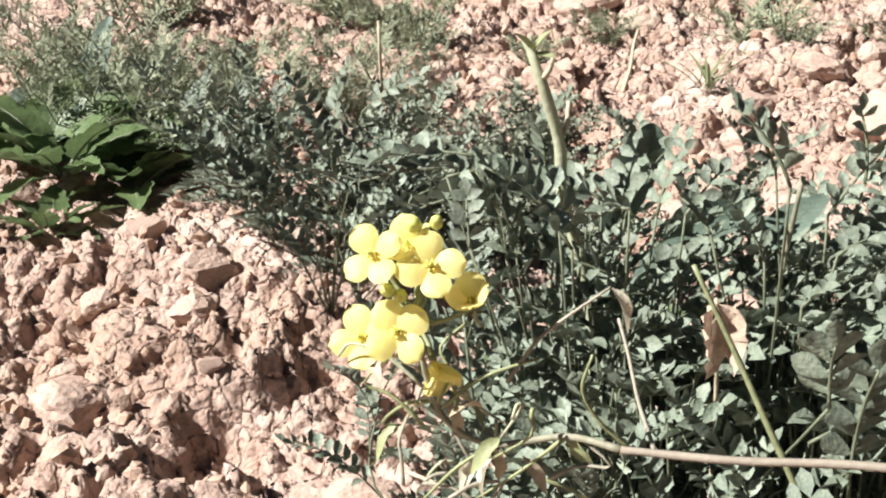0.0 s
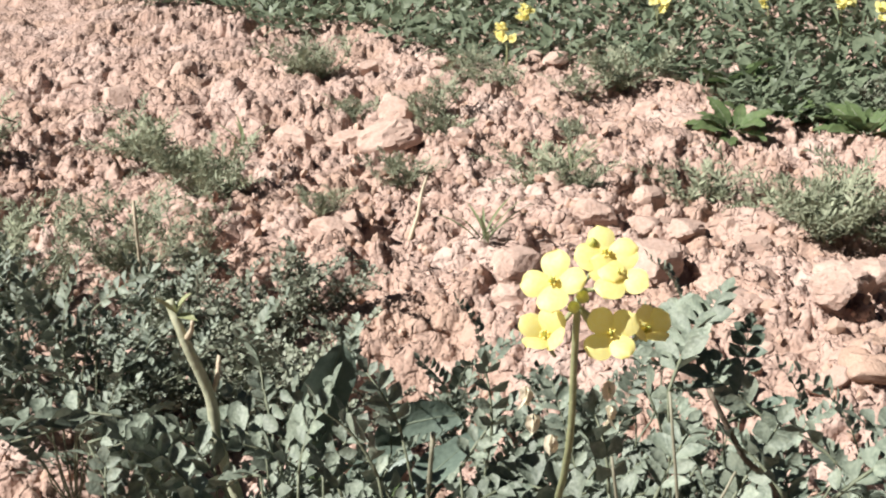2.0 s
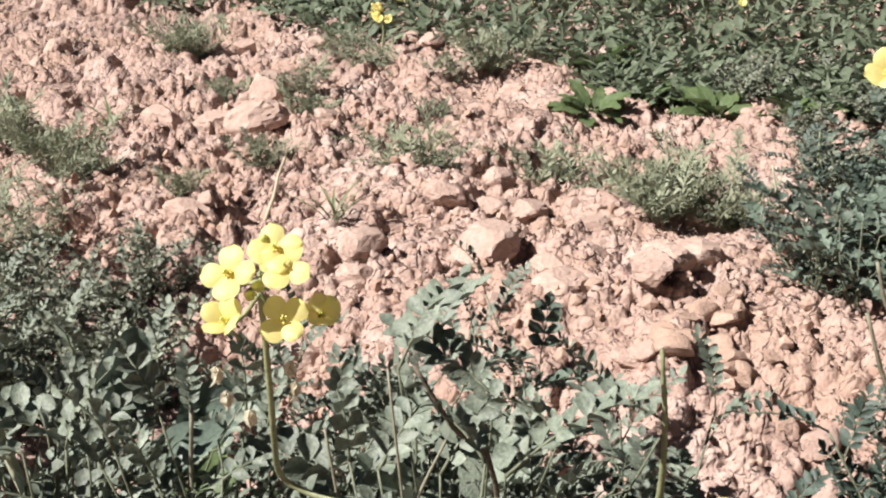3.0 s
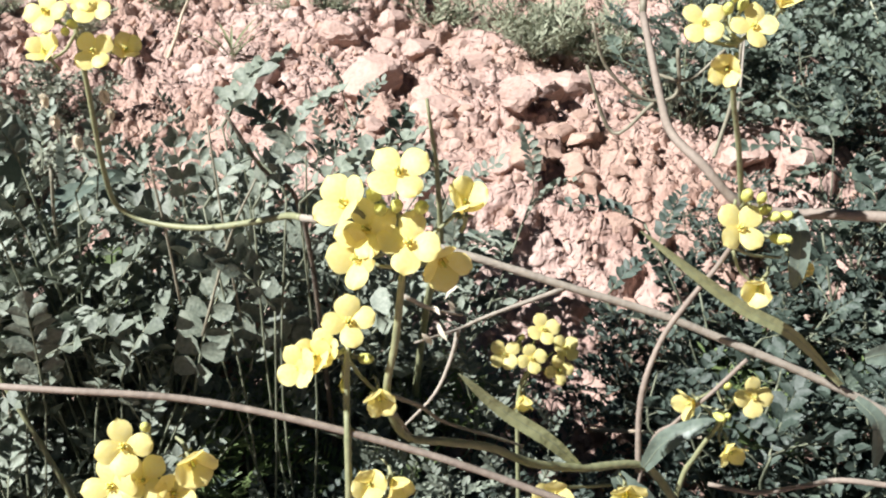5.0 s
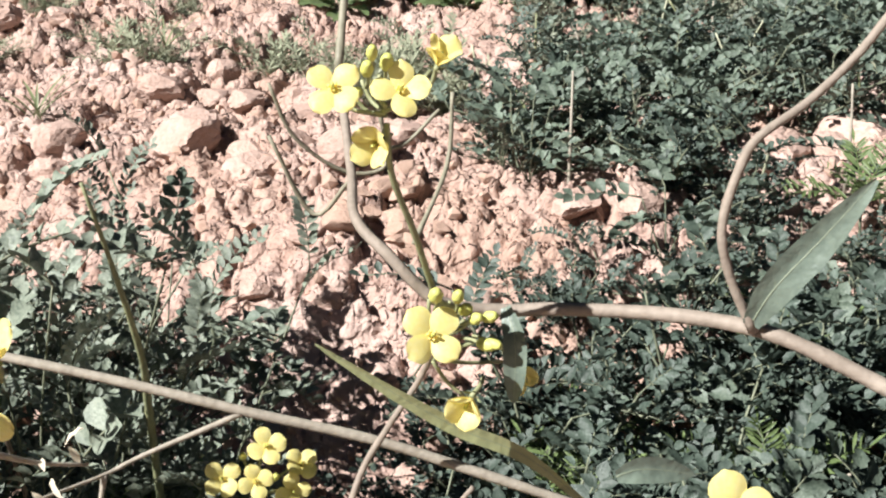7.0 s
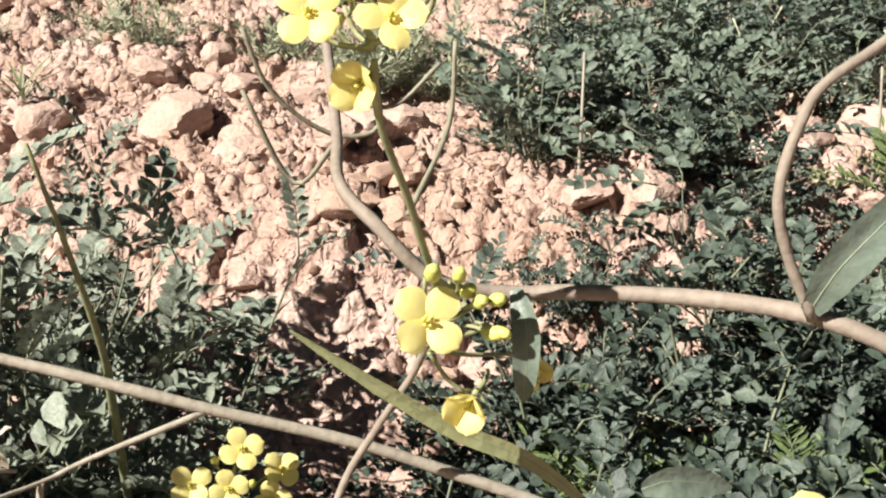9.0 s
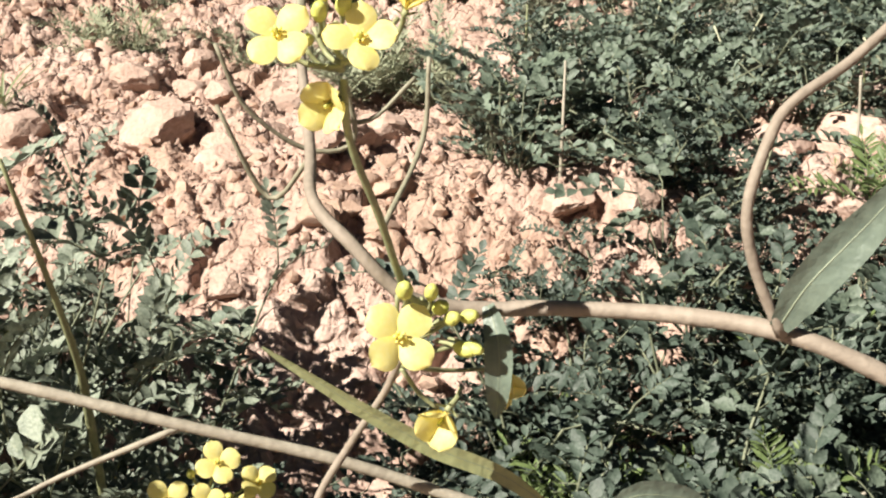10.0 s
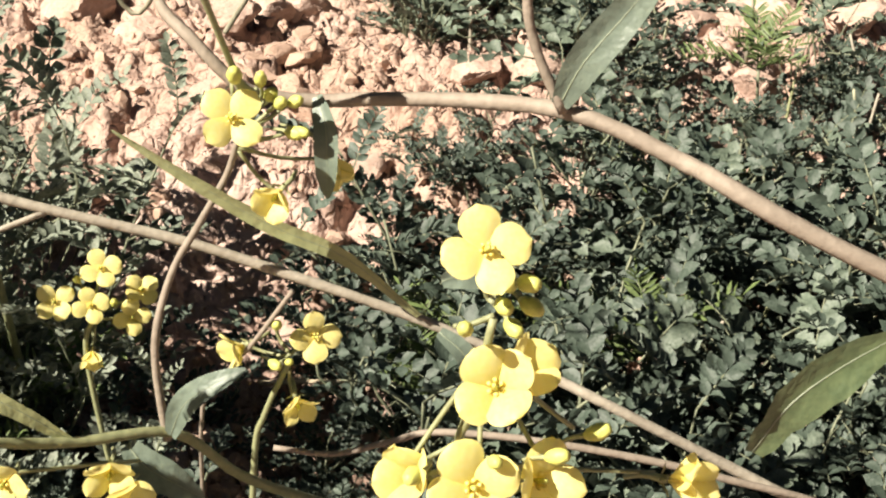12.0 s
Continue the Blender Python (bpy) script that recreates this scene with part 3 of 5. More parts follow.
# ---- the tall chickpea plants in front, leaf by leaf ----
def leafy_plant(foot, rows, leaf, seed, gap=0.0056, slim=0.52, tooth=0.05, mat=CHICK):
    """rows: where each leaf starts and where its tip hangs."""
    r = random.Random(seed)
    x, y = foot
    plant = tagged(new("chickpea_plant"), "tall grey-green chickpea plant with long ladder-like leaves", "chickpea plant", "chickpea plants in the field")
    plant.location = (x, y, ground_at(x, y) - 0.003)
    root = Vector(plant.location)
    for a, b in rows:
        start, tip = Vector(a) - root, Vector(b) - root
        bend = Vector((start.x * 0.5 + r.uniform(-0.006, 0.006), start.y * 0.4, start.z * 0.55))
        part("stem", Shape().add(*tube([Vector((0, 0, 0)), bend, start], 0.0006, 0.0004, 5, 4)).mesh("stem", CHICK_STEM), plant)
        way = tip - start
        me = pinnate("leaf", max(4, round(way.length / gap)), way.length, leaf, [mat, CHICK_STEM], r.randrange(999), 0.35, slim, tooth, 7 if leaf > 0.0104 else 5)
        part("leaf", me, plant, turned(start, way, r.uniform(-0.5, 0.5)))


leafy_plant((0.045, 0.37), [((0.045, 0.345, 0.144), (-0.021, 0.350, 0.150)), ((0.072, 0.345, 0.131), (0.048, 0.345, 0.145)), ((0.033, 0.330, 0.122), (0.023, 0.330, 0.148)), ((0.066, 0.350, 0.130), (0.071, 0.360, 0.150)),
                            ((0.047, 0.310, 0.137), (0.023, 0.320, 0.162)), ((0.019, 0.340, 0.157), (-0.018, 0.350, 0.154)), ((0.027, 0.330, 0.125), (0.020, 0.330, 0.156))], 0.0094, 1)
leafy_plant((0.102, 0.33), [((0.100, 0.270, 0.171), (0.087, 0.272, 0.192)), ((0.103, 0.230, 0.130), (0.101, 0.225, 0.150))], 0.0088, 2)
leafy_plant((0.215, 0.34), [((0.185, 0.300, 0.174), (0.209, 0.330, 0.192)), ((0.276, 0.300, 0.146), (0.251, 0.310, 0.155)), ((0.239, 0.300, 0.145), (0.222, 0.310, 0.157)), ((0.216, 0.300, 0.162), (0.188, 0.330, 0.176))], 0.0100, 3)
leafy_plant((0.065, 0.335), [((0.043, 0.312, 0.145), (0.029, 0.320, 0.159)), ((0.074, 0.325, 0.141), (0.083, 0.333, 0.162)), ((0.082, 0.320, 0.143), (0.093, 0.328, 0.154)), ((0.016, 0.315, 0.136), (0.015, 0.323, 0.150)), ((0.009, 0.330, 0.154), (0.029, 0.338, 0.153)), ((0.064, 0.310, 0.150), (0.052, 0.318, 0.143))], 0.0070, 21, 0.0050, 0.6, 0.08)
leafy_plant((0.118, 0.335), [((0.107, 0.315, 0.159), (0.098, 0.323, 0.176)), ((0.105, 0.312, 0.131), (0.096, 0.320, 0.148)), ((0.135, 0.320, 0.152), (0.135, 0.328, 0.172)), ((0.114, 0.300, 0.121), (0.130, 0.308, 0.127)), ((0.125, 0.320, 0.142), (0.141, 0.328, 0.159)), ((0.126, 0.310, 0.133), (0.140, 0.318, 0.136)), ((0.088, 0.310, 0.141), (0.081, 0.318, 0.150))], 0.0068, 22, 0.0050, 0.55, 0.08)
rs = random.Random(23)
for x, y in ((0.058, 0.325), (0.075, 0.335), (0.068, 0.345), (0.088, 0.325), (0.102, 0.335), (0.112, 0.322), (0.124, 0.338), (0.136, 0.324), (0.148, 0.336), (0.095, 0.350), (0.158, 0.326), (0.045, 0.335),
             (0.050, 0.300), (0.066, 0.296), (0.078, 0.306), (0.104, 0.300), (0.118, 0.294), (0.132, 0.300), (0.146, 0.306), (0.060, 0.312), (0.112, 0.308), (0.125, 0.312), (0.155, 0.300)):
    strings = []
    low = 0.058 if y > 0.313 else 0.044
    for k in range(8):
        a = 0.9 * k + rs.uniform(-0.5, 0.5)
        start = (x + 0.011 * math.cos(a), y + 0.009 * math.sin(a), low + 0.0085 * k + rs.uniform(-0.006, 0.006))
        strings.append((start, (start[0] + 0.017 * math.cos(a), start[1] + 0.014 * math.sin(a), start[2] + rs.uniform(0.000, 0.012))))
    leafy_plant((x + rs.uniform(-0.02, 0.02), y + 0.012), strings, 0.0072 * rs.uniform(0.9, 1.2), rs.randrange(999), 0.0052, 0.62, 0.08)
leafy_plant((0.205, 0.445), [((0.212, 0.452, 0.098), (0.250, 0.517, 0.114))], 0.0086, 6)
leafy_plant((0.10, 0.26), [((0.115, 0.245, 0.092), (0.116, 0.24, 0.136)), ((0.108, 0.26, 0.10), (0.140, 0.262, 0.112))], 0.0098, 7, 0.0066, 0.62)
leafy_plant((0.055, 0.35), [((0.051, 0.330, 0.130), (0.036, 0.340, 0.150)), ((0.054, 0.336, 0.120), (0.079, 0.345, 0.128)), ((0.062, 0.330, 0.118), (0.028, 0.328, 0.130)), ((0.040, 0.325, 0.106), (0.073, 0.325, 0.116)), ((0.058, 0.330, 0.098), (0.028, 0.325, 0.112)), ((0.075, 0.33, 0.105), (0.096, 0.33, 0.128))], 0.0095, 8, 0.006, 0.5)


leafy_plant((0.575, 0.275), [((0.564, 0.270, -0.010), (0.549, 0.290, 0.024)), ((0.594, 0.270, -0.008), (0.617, 0.300, 0.018)), ((0.545, 0.275, 0.0), (0.507, 0.300, 0.016))], 0.0122, 4, 0.0085, 0.72, 0.15, MID_LEAF)
leafy_plant((0.12, 0.275), [((0.166, 0.270, 0.076), (0.178, 0.280, 0.115)), ((0.139, 0.270, 0.085), (0.155, 0.280, 0.109)), ((0.188, 0.280, 0.077), (0.197, 0.290, 0.103)), ((0.180, 0.290, 0.109), (0.160, 0.300, 0.126)), ((0.135, 0.290, 0.103), (0.152, 0.300, 0.129)), ((0.206, 0.280, 0.075), (0.204, 0.290, 0.093))], 0.0110, 11, 0.0085, 0.78)
leafy_plant((0.13, 0.315), [((0.197, 0.310, 0.106), (0.178, 0.320, 0.124)), ((0.166, 0.310, 0.130), (0.140, 0.320, 0.137)), ((0.214, 0.320, 0.105), (0.223, 0.330, 0.126)), ((0.239, 0.300, 0.075), (0.260, 0.310, 0.089))], 0.0112, 12, 0.0085, 0.75)
leafy_plant((0.05, 0.37), [((0.045, 0.360, 0.134), (-0.003, 0.370, 0.131)), ((0.060, 0.360, 0.133), (0.043, 0.370, 0.138)), ((0.030, 0.340, 0.125), (0.020, 0.350, 0.141)), ((0.068, 0.360, 0.126), (0.083, 0.370, 0.149)), ((0.192, 0.330, 0.109), (0.189, 0.330, 0.161))], 0.0105, 13, 0.0066, 0.55)
leafy_plant((0.545, 0.37), [((0.498, 0.360, 0.021), (0.577, 0.370, -0.013)), ((0.586, 0.300, -0.041), (0.567, 0.310, -0.002)), ((0.532, 0.360, -0.026), (0.551, 0.370, -0.009)), ((0.539, 0.420, 0.017), (0.516, 0.430, 0.044)), ((0.608, 0.400, 0.000), (0.626, 0.410, 0.027)), ((0.506, 0.270, 0.012), (0.528, 0.280, 0.024))], 0.0115, 14, 0.0075, 0.66, 0.12, MID_LEAF)
leafy_plant((0.205, 0.27), [((0.210, 0.250, 0.163), (0.250, 0.255, 0.185)), ((0.206, 0.260, 0.162), (0.194, 0.270, 0.176)), ((0.168, 0.300, 0.142), (0.166, 0.310, 0.165)), ((0.194, 0.270, 0.153), (0.211, 0.280, 0.173))], 0.0075, 15, 0.006, 0.68, 0.08)
leafy_plant((0.265, 0.47), [((0.258, 0.470, 0.067), (0.295, 0.480, 0.070)), ((0.283, 0.520, 0.064), (0.289, 0.530, 0.087)), ((0.300, 0.460, 0.030), (0.328, 0.470, 0.033)), ((0.289, 0.450, 0.007), (0.286, 0.460, 0.042)), ((0.302, 0.450, 0.002), (0.318, 0.460, 0.021)), ((0.309, 0.450, -0.006), (0.333, 0.460, 0.003)), ((0.275, 0.460, 0.040), (0.302, 0.470, 0.043))], 0.0100, 17, 0.0076, 0.66, 0.06, MID_LEAF)
rl = random.Random(52)
for x, y, size in scatter(rl, 0.47, 0.86, 0.24, 0.72, 0.085, in_right_field, lambda x, y: rl.uniform(0.85, 1.15)):
    z = ground_at(x, y)
    strings = []
    for k in range(5):
        a = 1.26 * k + rl.uniform(-0.5, 0.5)
        start = (x + 0.018 * math.cos(a), y + 0.018 * math.sin(a), z + rl.uniform(0.035, 0.062))
        reach = 0.042 * size
        strings.append((start, (start[0] + reach * math.cos(a), start[1] + reach * math.sin(a), start[2] + rl.uniform(-0.006, 0.02))))
    leafy_plant((x, y), strings, 0.0098 * size, rl.randrange(999), 0.0072, 0.68, 0.1, MID_LEAF)
leafy_plant((-0.075, 0.57), [((-0.093, 0.550, 0.048), (-0.134, 0.560, 0.099)), ((-0.073, 0.550, 0.034), (-0.112, 0.560, 0.083)), ((-0.062, 0.560, 0.069), (-0.083, 0.570, 0.125)), ((-0.065, 0.560, 0.075), (-0.056, 0.570, 0.127)), ((-0.055, 0.550, 0.069), (-0.092, 0.560, 0.076)), ((-0.109, 0.540, 0.074), (-0.151, 0.550, 0.069)), ((-0.050, 0.570, 0.084), (-0.075, 0.580, 0.094)), ((-0.075, 0.560, 0.059), (-0.115, 0.570, 0.100)), ((-0.073, 0.530, 0.033), (-0.099, 0.540, 0.058)), ((-0.060, 0.550, 0.040), (-0.032, 0.560, 0.065)), ((-0.047, 0.560, 0.106), (-0.018, 0.570, 0.123))], 0.0088, 16, 0.0056, 0.55)
leafy_plant((0.19, 0.27), [((0.199, 0.250, 0.121), (0.175, 0.270, 0.145)), ((0.176, 0.280, 0.150), (0.192, 0.300, 0.162))], 0.0090, 5)


# ---- small bushy weeds ----
def sprig_mesh(seed, length=0.07, leaf=0.006, mats=None, count=34, slim=0.55):
    """A thin shoot thick with tiny leaves."""
    r = random.Random(seed)
    s = Shape()
    line = [Vector((0, 0, 0)), Vector((0.1 * length * r.uniform(-1, 1), length * 0.35, length * 0.1)), Vector((0.2 * length * r.uniform(-1, 1), length * 0.7, length * 0.12)), Vector((0.1 * length, length, length * 0.05))]
    s.add(*tube(line, 0.0008, 0.0004, 3, 2), slot=1)
    fine = glide(line, 12)
    for k in range(count):
        t = 0.08 + 0.92 * k / count
        a = k * 2.4
        p = fine[int(t * (len(fine) - 1))]
        way = Vector((math.cos(a), 0.5 + 0.5 * t, math.sin(a) * 0.8 + 0.25))
        size = leaf * r.uniform(0.7, 1.2) * (1.1 - 0.4 * t)
        s.add(*blade(size, size * slim, 2, 0.25, 0.1), turned(p, way, r.uniform(-0.5, 0.5)))
    return s.mesh("shoot", mats)


def bushy(name, label, category, group, shoots, seed, count, tall, spread, mats, each=5):
    r = random.Random(seed)
    plant = tagged(new(name), label, category, group)
    for line in branch_lines(r, max(3, count // 5), tall, spread):
        stalk = part("stem", Shape().add(*tube(line, 0.0010, 0.0005, 4, 3)).mesh("stem", mats[1]), plant)
        s = Shape()
        fine = glide(line, 10)
        for k in range(each):
            a = r.uniform(0, 6.3)
            add_data(s, r.choice(shoots), turned(fine[int((0.1 + 0.88 * k / (each - 1)) * (len(fine) - 1))], (math.cos(a), math.sin(a), r.uniform(0.2, 1.0)), 0, r.uniform(0.7, 1.1)))
        tagged(part("leaf_spray", s.mesh("leaf_spray", mats), stalk), kind="stuff")
    return plant


WEED_SHOOTS = [gathered(sprig_mesh(s, 0.042, 0.0068, [WEED, WEED_STEM], 26, 0.72)) for s in (1, 2, 3)]
FEATHER_SHOOTS = [gathered(sprig_mesh(s, 0.045, 0.0105, [FEATHER, FEATHER], 36, 0.24)) for s in (5, 6, 7)]
weed_kinds = [bushy("bushy_weed", "dense low weed with tiny dark grey-green leaves", "weed", "bushy weeds", WEED_SHOOTS, s, 25, 0.052, 0.055, [WEED, WEED_STEM], 8) for s in (1, 2, 3)]
feather_kinds = [bushy("feathery_weed", "low feathery grey-green weed growing from bare soil", "weed", "feathery weeds", FEATHER_SHOOTS, s, 30, 0.03, 0.05, [FEATHER, FEATHER]) for s in (4, 5)]
rw = random.Random(5)
left_bush = scatter(rw, -0.06, 0.085, 0.63, 0.90, 0.050, lambda x, y: y < 0.80 + 0.5 * max(0.0, -0.02 - x) and x < 0.085 - 0.2 * max(0, y - 0.72), lambda x, y: rw.uniform(0.7, 0.95))
right_weeds = scatter(rw, 0.5, 1.25, 0.88, 1.5, 0.09, lambda x, y: in_right_field(x, y) and y < 1.2 + 0.2 * x, lambda x, y: rw.uniform(0.55, 0.85))
spread_things(weed_kinds, left_bush + right_weeds, rw)
FEATHER_PLACES = [
    (-0.16, 1.27, 1.2), (-0.13, 1.24, 1.0), (-0.085, 1.13, 1.0), (-0.05, 1.10, 0.8), (-0.01, 1.76, 1.3), (0.02, 1.72, 1.0), (0.185, 1.36, 1.0), (0.17, 1.31, 0.8), (0.13, 1.12, 0.7), (0.26, 1.07, 0.9),
    (0.29, 1.05, 0.7), (0.43, 1.50, 1.2), (0.38, 1.48, 0.9), (0.40, 1.02, 0.9), (0.44, 0.98, 0.8), (0.475, 0.92, 1.0), (0.50, 0.89, 1.1), (0.465, 0.87, 0.9), (0.53, 0.86, 1.0), (0.33, 1.30, 0.8), (0.08, 1.45, 0.9),
    (-0.33, 1.02, 1.2), (-0.36, 1.3, 1.3), (0.24, 1.62, 1.0), (0.28, 1.58, 0.9), (0.05, 1.0, 0.6),
]
spread_things(feather_kinds, FEATHER_PLACES, rw)
high_kinds = [bushy("feathery_weed", "tall feathery yellow-green weed behind bare soil", "weed", "feathery weeds", FEATHER_SHOOTS, s, 25, 0.10, 0.06, [FEATHER, FEATHER], 8) for s in (14, 15)]
spread_things(high_kinds, [(-0.30, 0.90, 0.8), (-0.24, 0.86, 0.75), (-0.36, 0.95, 0.85), (-0.18, 0.84, 0.8), (-0.27, 0.96, 0.7), (-0.12, 0.92, 0.7), (-0.05, 0.90, 0.6), (-0.42, 0.90, 0.8), (-0.20, 0.78, 0.9), (-0.15, 0.82, 0.85), (-0.26, 0.80, 0.95), (-0.31, 0.82, 0.95), (-0.09, 0.86, 0.7), (-0.23, 0.92, 0.8), (-0.34, 0.86, 0.9)], rw)


# ---- fern-like weeds among the chickpeas ----
FERN_LEAVES = [pinnate("frond", 13, 0.055, 0.013, [FERN, FERN], 40 + k, 0.6, 0.2, 0.0, 3) for k in range(3)]


def fern_weed(seed):
    r = random.Random(seed)
    plant = tagged(new("fern_like_weed"), "small bright green weed with comb-like fronds", "weed", "fern-like weeds")
    part("stem", Shape().add(*tube([(0, 0, -0.01), (0.002, 0, 0.022), (0, 0, 0.056)], 0.0012, 0.0010, 5, 3)).mesh("stem", CHICK_STEM), plant)
    for k in range(7):
        a = 2 * math.pi * k / 7 + r.uniform(-0.3, 0.3)
        part("frond", r.choice(FERN_LEAVES), plant, turned((0, 0, 0.055), (math.cos(a), math.sin(a), r.uniform(0.3, 1.1)), 0, r.uniform(0.6, 1.0)))
    return plant


spread_things([fern_weed(1), fern_weed(2)], [(0.43, 0.31, 1.0), (0.185, 0.315, 0.9), (0.175, 0.28, 0.8), (0.455, 0.345, 0.9), (0.53, 0.31, 0.9), (0.49, 0.40, 0.8), (0.27, 0.33, 0.8), (0.24, 0.28, 0.7), (0.60, 0.42, 0.9), (0.21, 0.34, 0.8), (0.70, 0.5, 0.9)], rw)


# ---- broad-leaved weeds ----
def broad_leaf_mesh(seed, length, width):
    v, f = blade(length, width, 12, 0.25, 0.35, 0.10, 0.8, 0.08, seed)
    s = Shape().add(v, f)
    s.add(*tube([(0, -0.25 * length, -0.02 * length), (0, 0, 0.0), (0, 0.5 * length, -0.35 * length * 0.25 + 0.0003), (0, length * 0.95, -0.35 * length * 0.9)], width * 0.045, width * 0.012, 5, 3), slot=1)
    return s.mesh("leaf", [BROAD, CHICK_STEM])


BROAD_LEAVES = [broad_leaf_mesh(s, 0.075, 0.034) for s in range(5)]


def rosette(seed, count, size):
    r = random.Random(seed)
    plant = tagged(new("broad_leaved_weed"), "leafy weed with broad wavy green leaves", "weed", "broad-leaved weeds")
    for k in range(count):
        a = k * 2.4 + r.uniform(-0.3, 0.3)
        rise = 0.25 + 1.1 * k / count
        way = Vector((math.cos(a), math.sin(a), rise))
        part("leaf", r.choice(BROAD_LEAVES), plant, turned(way.normalized() * 0.02 * size, way, r.uniform(-0.4, 0.4), size * r.uniform(0.7, 1.15)))
    return plant


spread_things([rosette(1, 13, 0.92), rosette(2, 9, 0.9)], [(-0.235, 0.735, 0.95), (-0.285, 0.735, 0.95), (-0.325, 0.79, 0.9), (-0.27, 0.66, 0.6), (-0.25, 0.80, 0.85), (0.08, 0.54, 0.75), (0.145, 0.51, 0.7), (0.51, 1.25, 0.8), (0.62, 1.30, 0.8), (0.75, 1.2, 0.8), (0.56, 1.3, 0.8), (0.58, 1.46, 0.8), (0.64, 1.19, 0.6), (0.70, 1.13, 0.6)], rw)


# ---- grass, straw and sticks ----
def grass_tuft(x, y, count, length, seed, lean=0.7):
    r = random.Random(seed)
    tuft = tagged(new("grass_tuft"), "small tuft of thin green grass in the soil", "grass", "grass tufts")
    for k in range(count):
        a = r.uniform(0, 6.3)
        n = length * r.uniform(0.6, 1.1)
        me = Shape().add(*blade(n, 0.0028, 6, 0.5, r.uniform(0.1, 0.5))).mesh("blade", GRASS)
        part("blade", me, tuft, turned((r.uniform(-0.004, 0.004), r.uniform(-0.004, 0.004), 0), (math.cos(a) * lean, math.sin(a) * lean, 1)))
    tuft.location = (x, y, ground_at(x, y) - 0.003)


for row in [(0.188, 0.89, 11, 0.05, 1), (0.52, 0.93, 9, 0.05, 2), (0.30, 1.12, 7, 0.05, 3), (-0.05, 1.3, 8, 0.05, 4), (0.62, 0.62, 9, 0.06, 5), (0.57, 0.74, 9, 0.07, 6)]:
    grass_tuft(*row)


def straw(points, r0, r1, mat, name, label):
    me = Shape().add(*tube(points, r0, r1, 6, 4, 0.15)).mesh(name, mat)
    return tagged(new(name, me), label, name.replace("_", " "), "stalks and straws")


def lying(x0, y0, x1, y1, h0=0.004, h1=0.012):
    z0, z1 = ground_at(x0, y0) + h0, ground_at(x1, y1) + h1
    return [(x0, y0, z0), ((x0 * 2 + x1) / 3 + 0.002, (y0 * 2 + y1) / 3, (z0 * 2 + z1) / 3 + 0.003), ((x0 + 2 * x1) / 3, (y0 + 2 * y1) / 3, (z0 + 2 * z1) / 3 + 0.003), (x1, y1, z1)]


straw(lying(0.128, 0.955, 0.150, 1.04, 0.003, 0.03), 0.0018, 0.0013, STRAW, "dry_straw", "pale dry straw lying on the soil")
straw(lying(-0.02, 0.42, 0.04, 0.36), 0.0010, 0.0008, STRAW, "dry_straw", "thin dry brown straw on the soil")
straw(lying(0.36, 0.36, 0.48, 0.33, 0.02, 0.03), 0.0012, 0.0008, STRAW, "dry_straw", "thin dry brown straw on the soil")
straw([(-0.06, 0.72, 0.0), (-0.055, 0.715, 0.05), (-0.052, 0.71, 0.12)], 0.0016, 0.0011, STRAW, "dry_straw", "pale dry straw standing among weeds")
straw([(0.222, 0.30, 0.02), (0.213, 0.28, 0.141), (0.198, 0.27, 0.169), (0.187, 0.268, 0.191)], 0.0011, 0.0007, STICK, "bare_stalk", "thin dark bare stalk among chickpea plants")
straw([(0.262, 0.345, -0.02), (0.264, 0.30, 0.09), (0.265, 0.277, 0.125), (0.261, 0.262, 0.165), (0.256, 0.255, 0.197)], 0.0019, 0.0006, GREEN_STEM, "bare_stalk", "green pointed stalk standing among chickpea plants")
straw([(0.120, 0.245, 0.045), (0.106, 0.25, 0.085), (0.095, 0.256, 0.11), (0.086, 0.262, 0.13), (0.076, 0.267, 0.151)], 0.0012, 0.0007, GREEN_STEM, "bare_stalk", "thin green stalk with a dark tip")
cut = tagged(new("cut_stalk"), "thick pale green cut stalk with short stubs", "cut stalk", "stalks and straws")
part("stem", Shape().add(*tube([(0.060, 0.342, -0.02), (0.056, 0.345, 0.09), (0.051, 0.346, 0.12), (0.046, 0.348, 0.14), (0.045, 0.349, 0.158), (0.039, 0.348, 0.180), (0.035, 0.352, 0.192)], 0.0024, 0.0017, 8, 5, 0.2)).mesh("stem", CUT_STEM), cut)
for line in ([(0.045, 0.349, 0.158), (0.0475, 0.351, 0.163), (0.0485, 0.355, 0.170)], [(0.039, 0.348, 0.179), (0.042, 0.346, 0.183), (0.043, 0.345, 0.187)]):
    part("stub", Shape().add(*tube(line, 0.0010, 0.0007, 6, 3, 0.2)).mesh("stub", STRAW), cut, None, "short pale stub")
for way, size in (((-0.5, -0.2, 0.9), 0.011), ((0.45, -0.1, 0.9), 0.010), ((0.7, -0.4, 0.1), 0.008)):
    part("leaf", Shape().add(*blade(size, size * 0.42, 5, 0.5, 0.2, 0.05)).mesh("leaf", PALE_LEAF), cut, turned((0.037, 0.350, 0.187), way, 0.3), "small pale green leaf")
straw([(0.120, 0.345, -0.02), (0.116, 0.332, 0.09), (0.114, 0.325, 0.12), (0.117, 0.322, 0.154)], 0.0006, 0.0008, DULL_STEM, "cut_stalk", "thick pale green cut stalk with stubs")
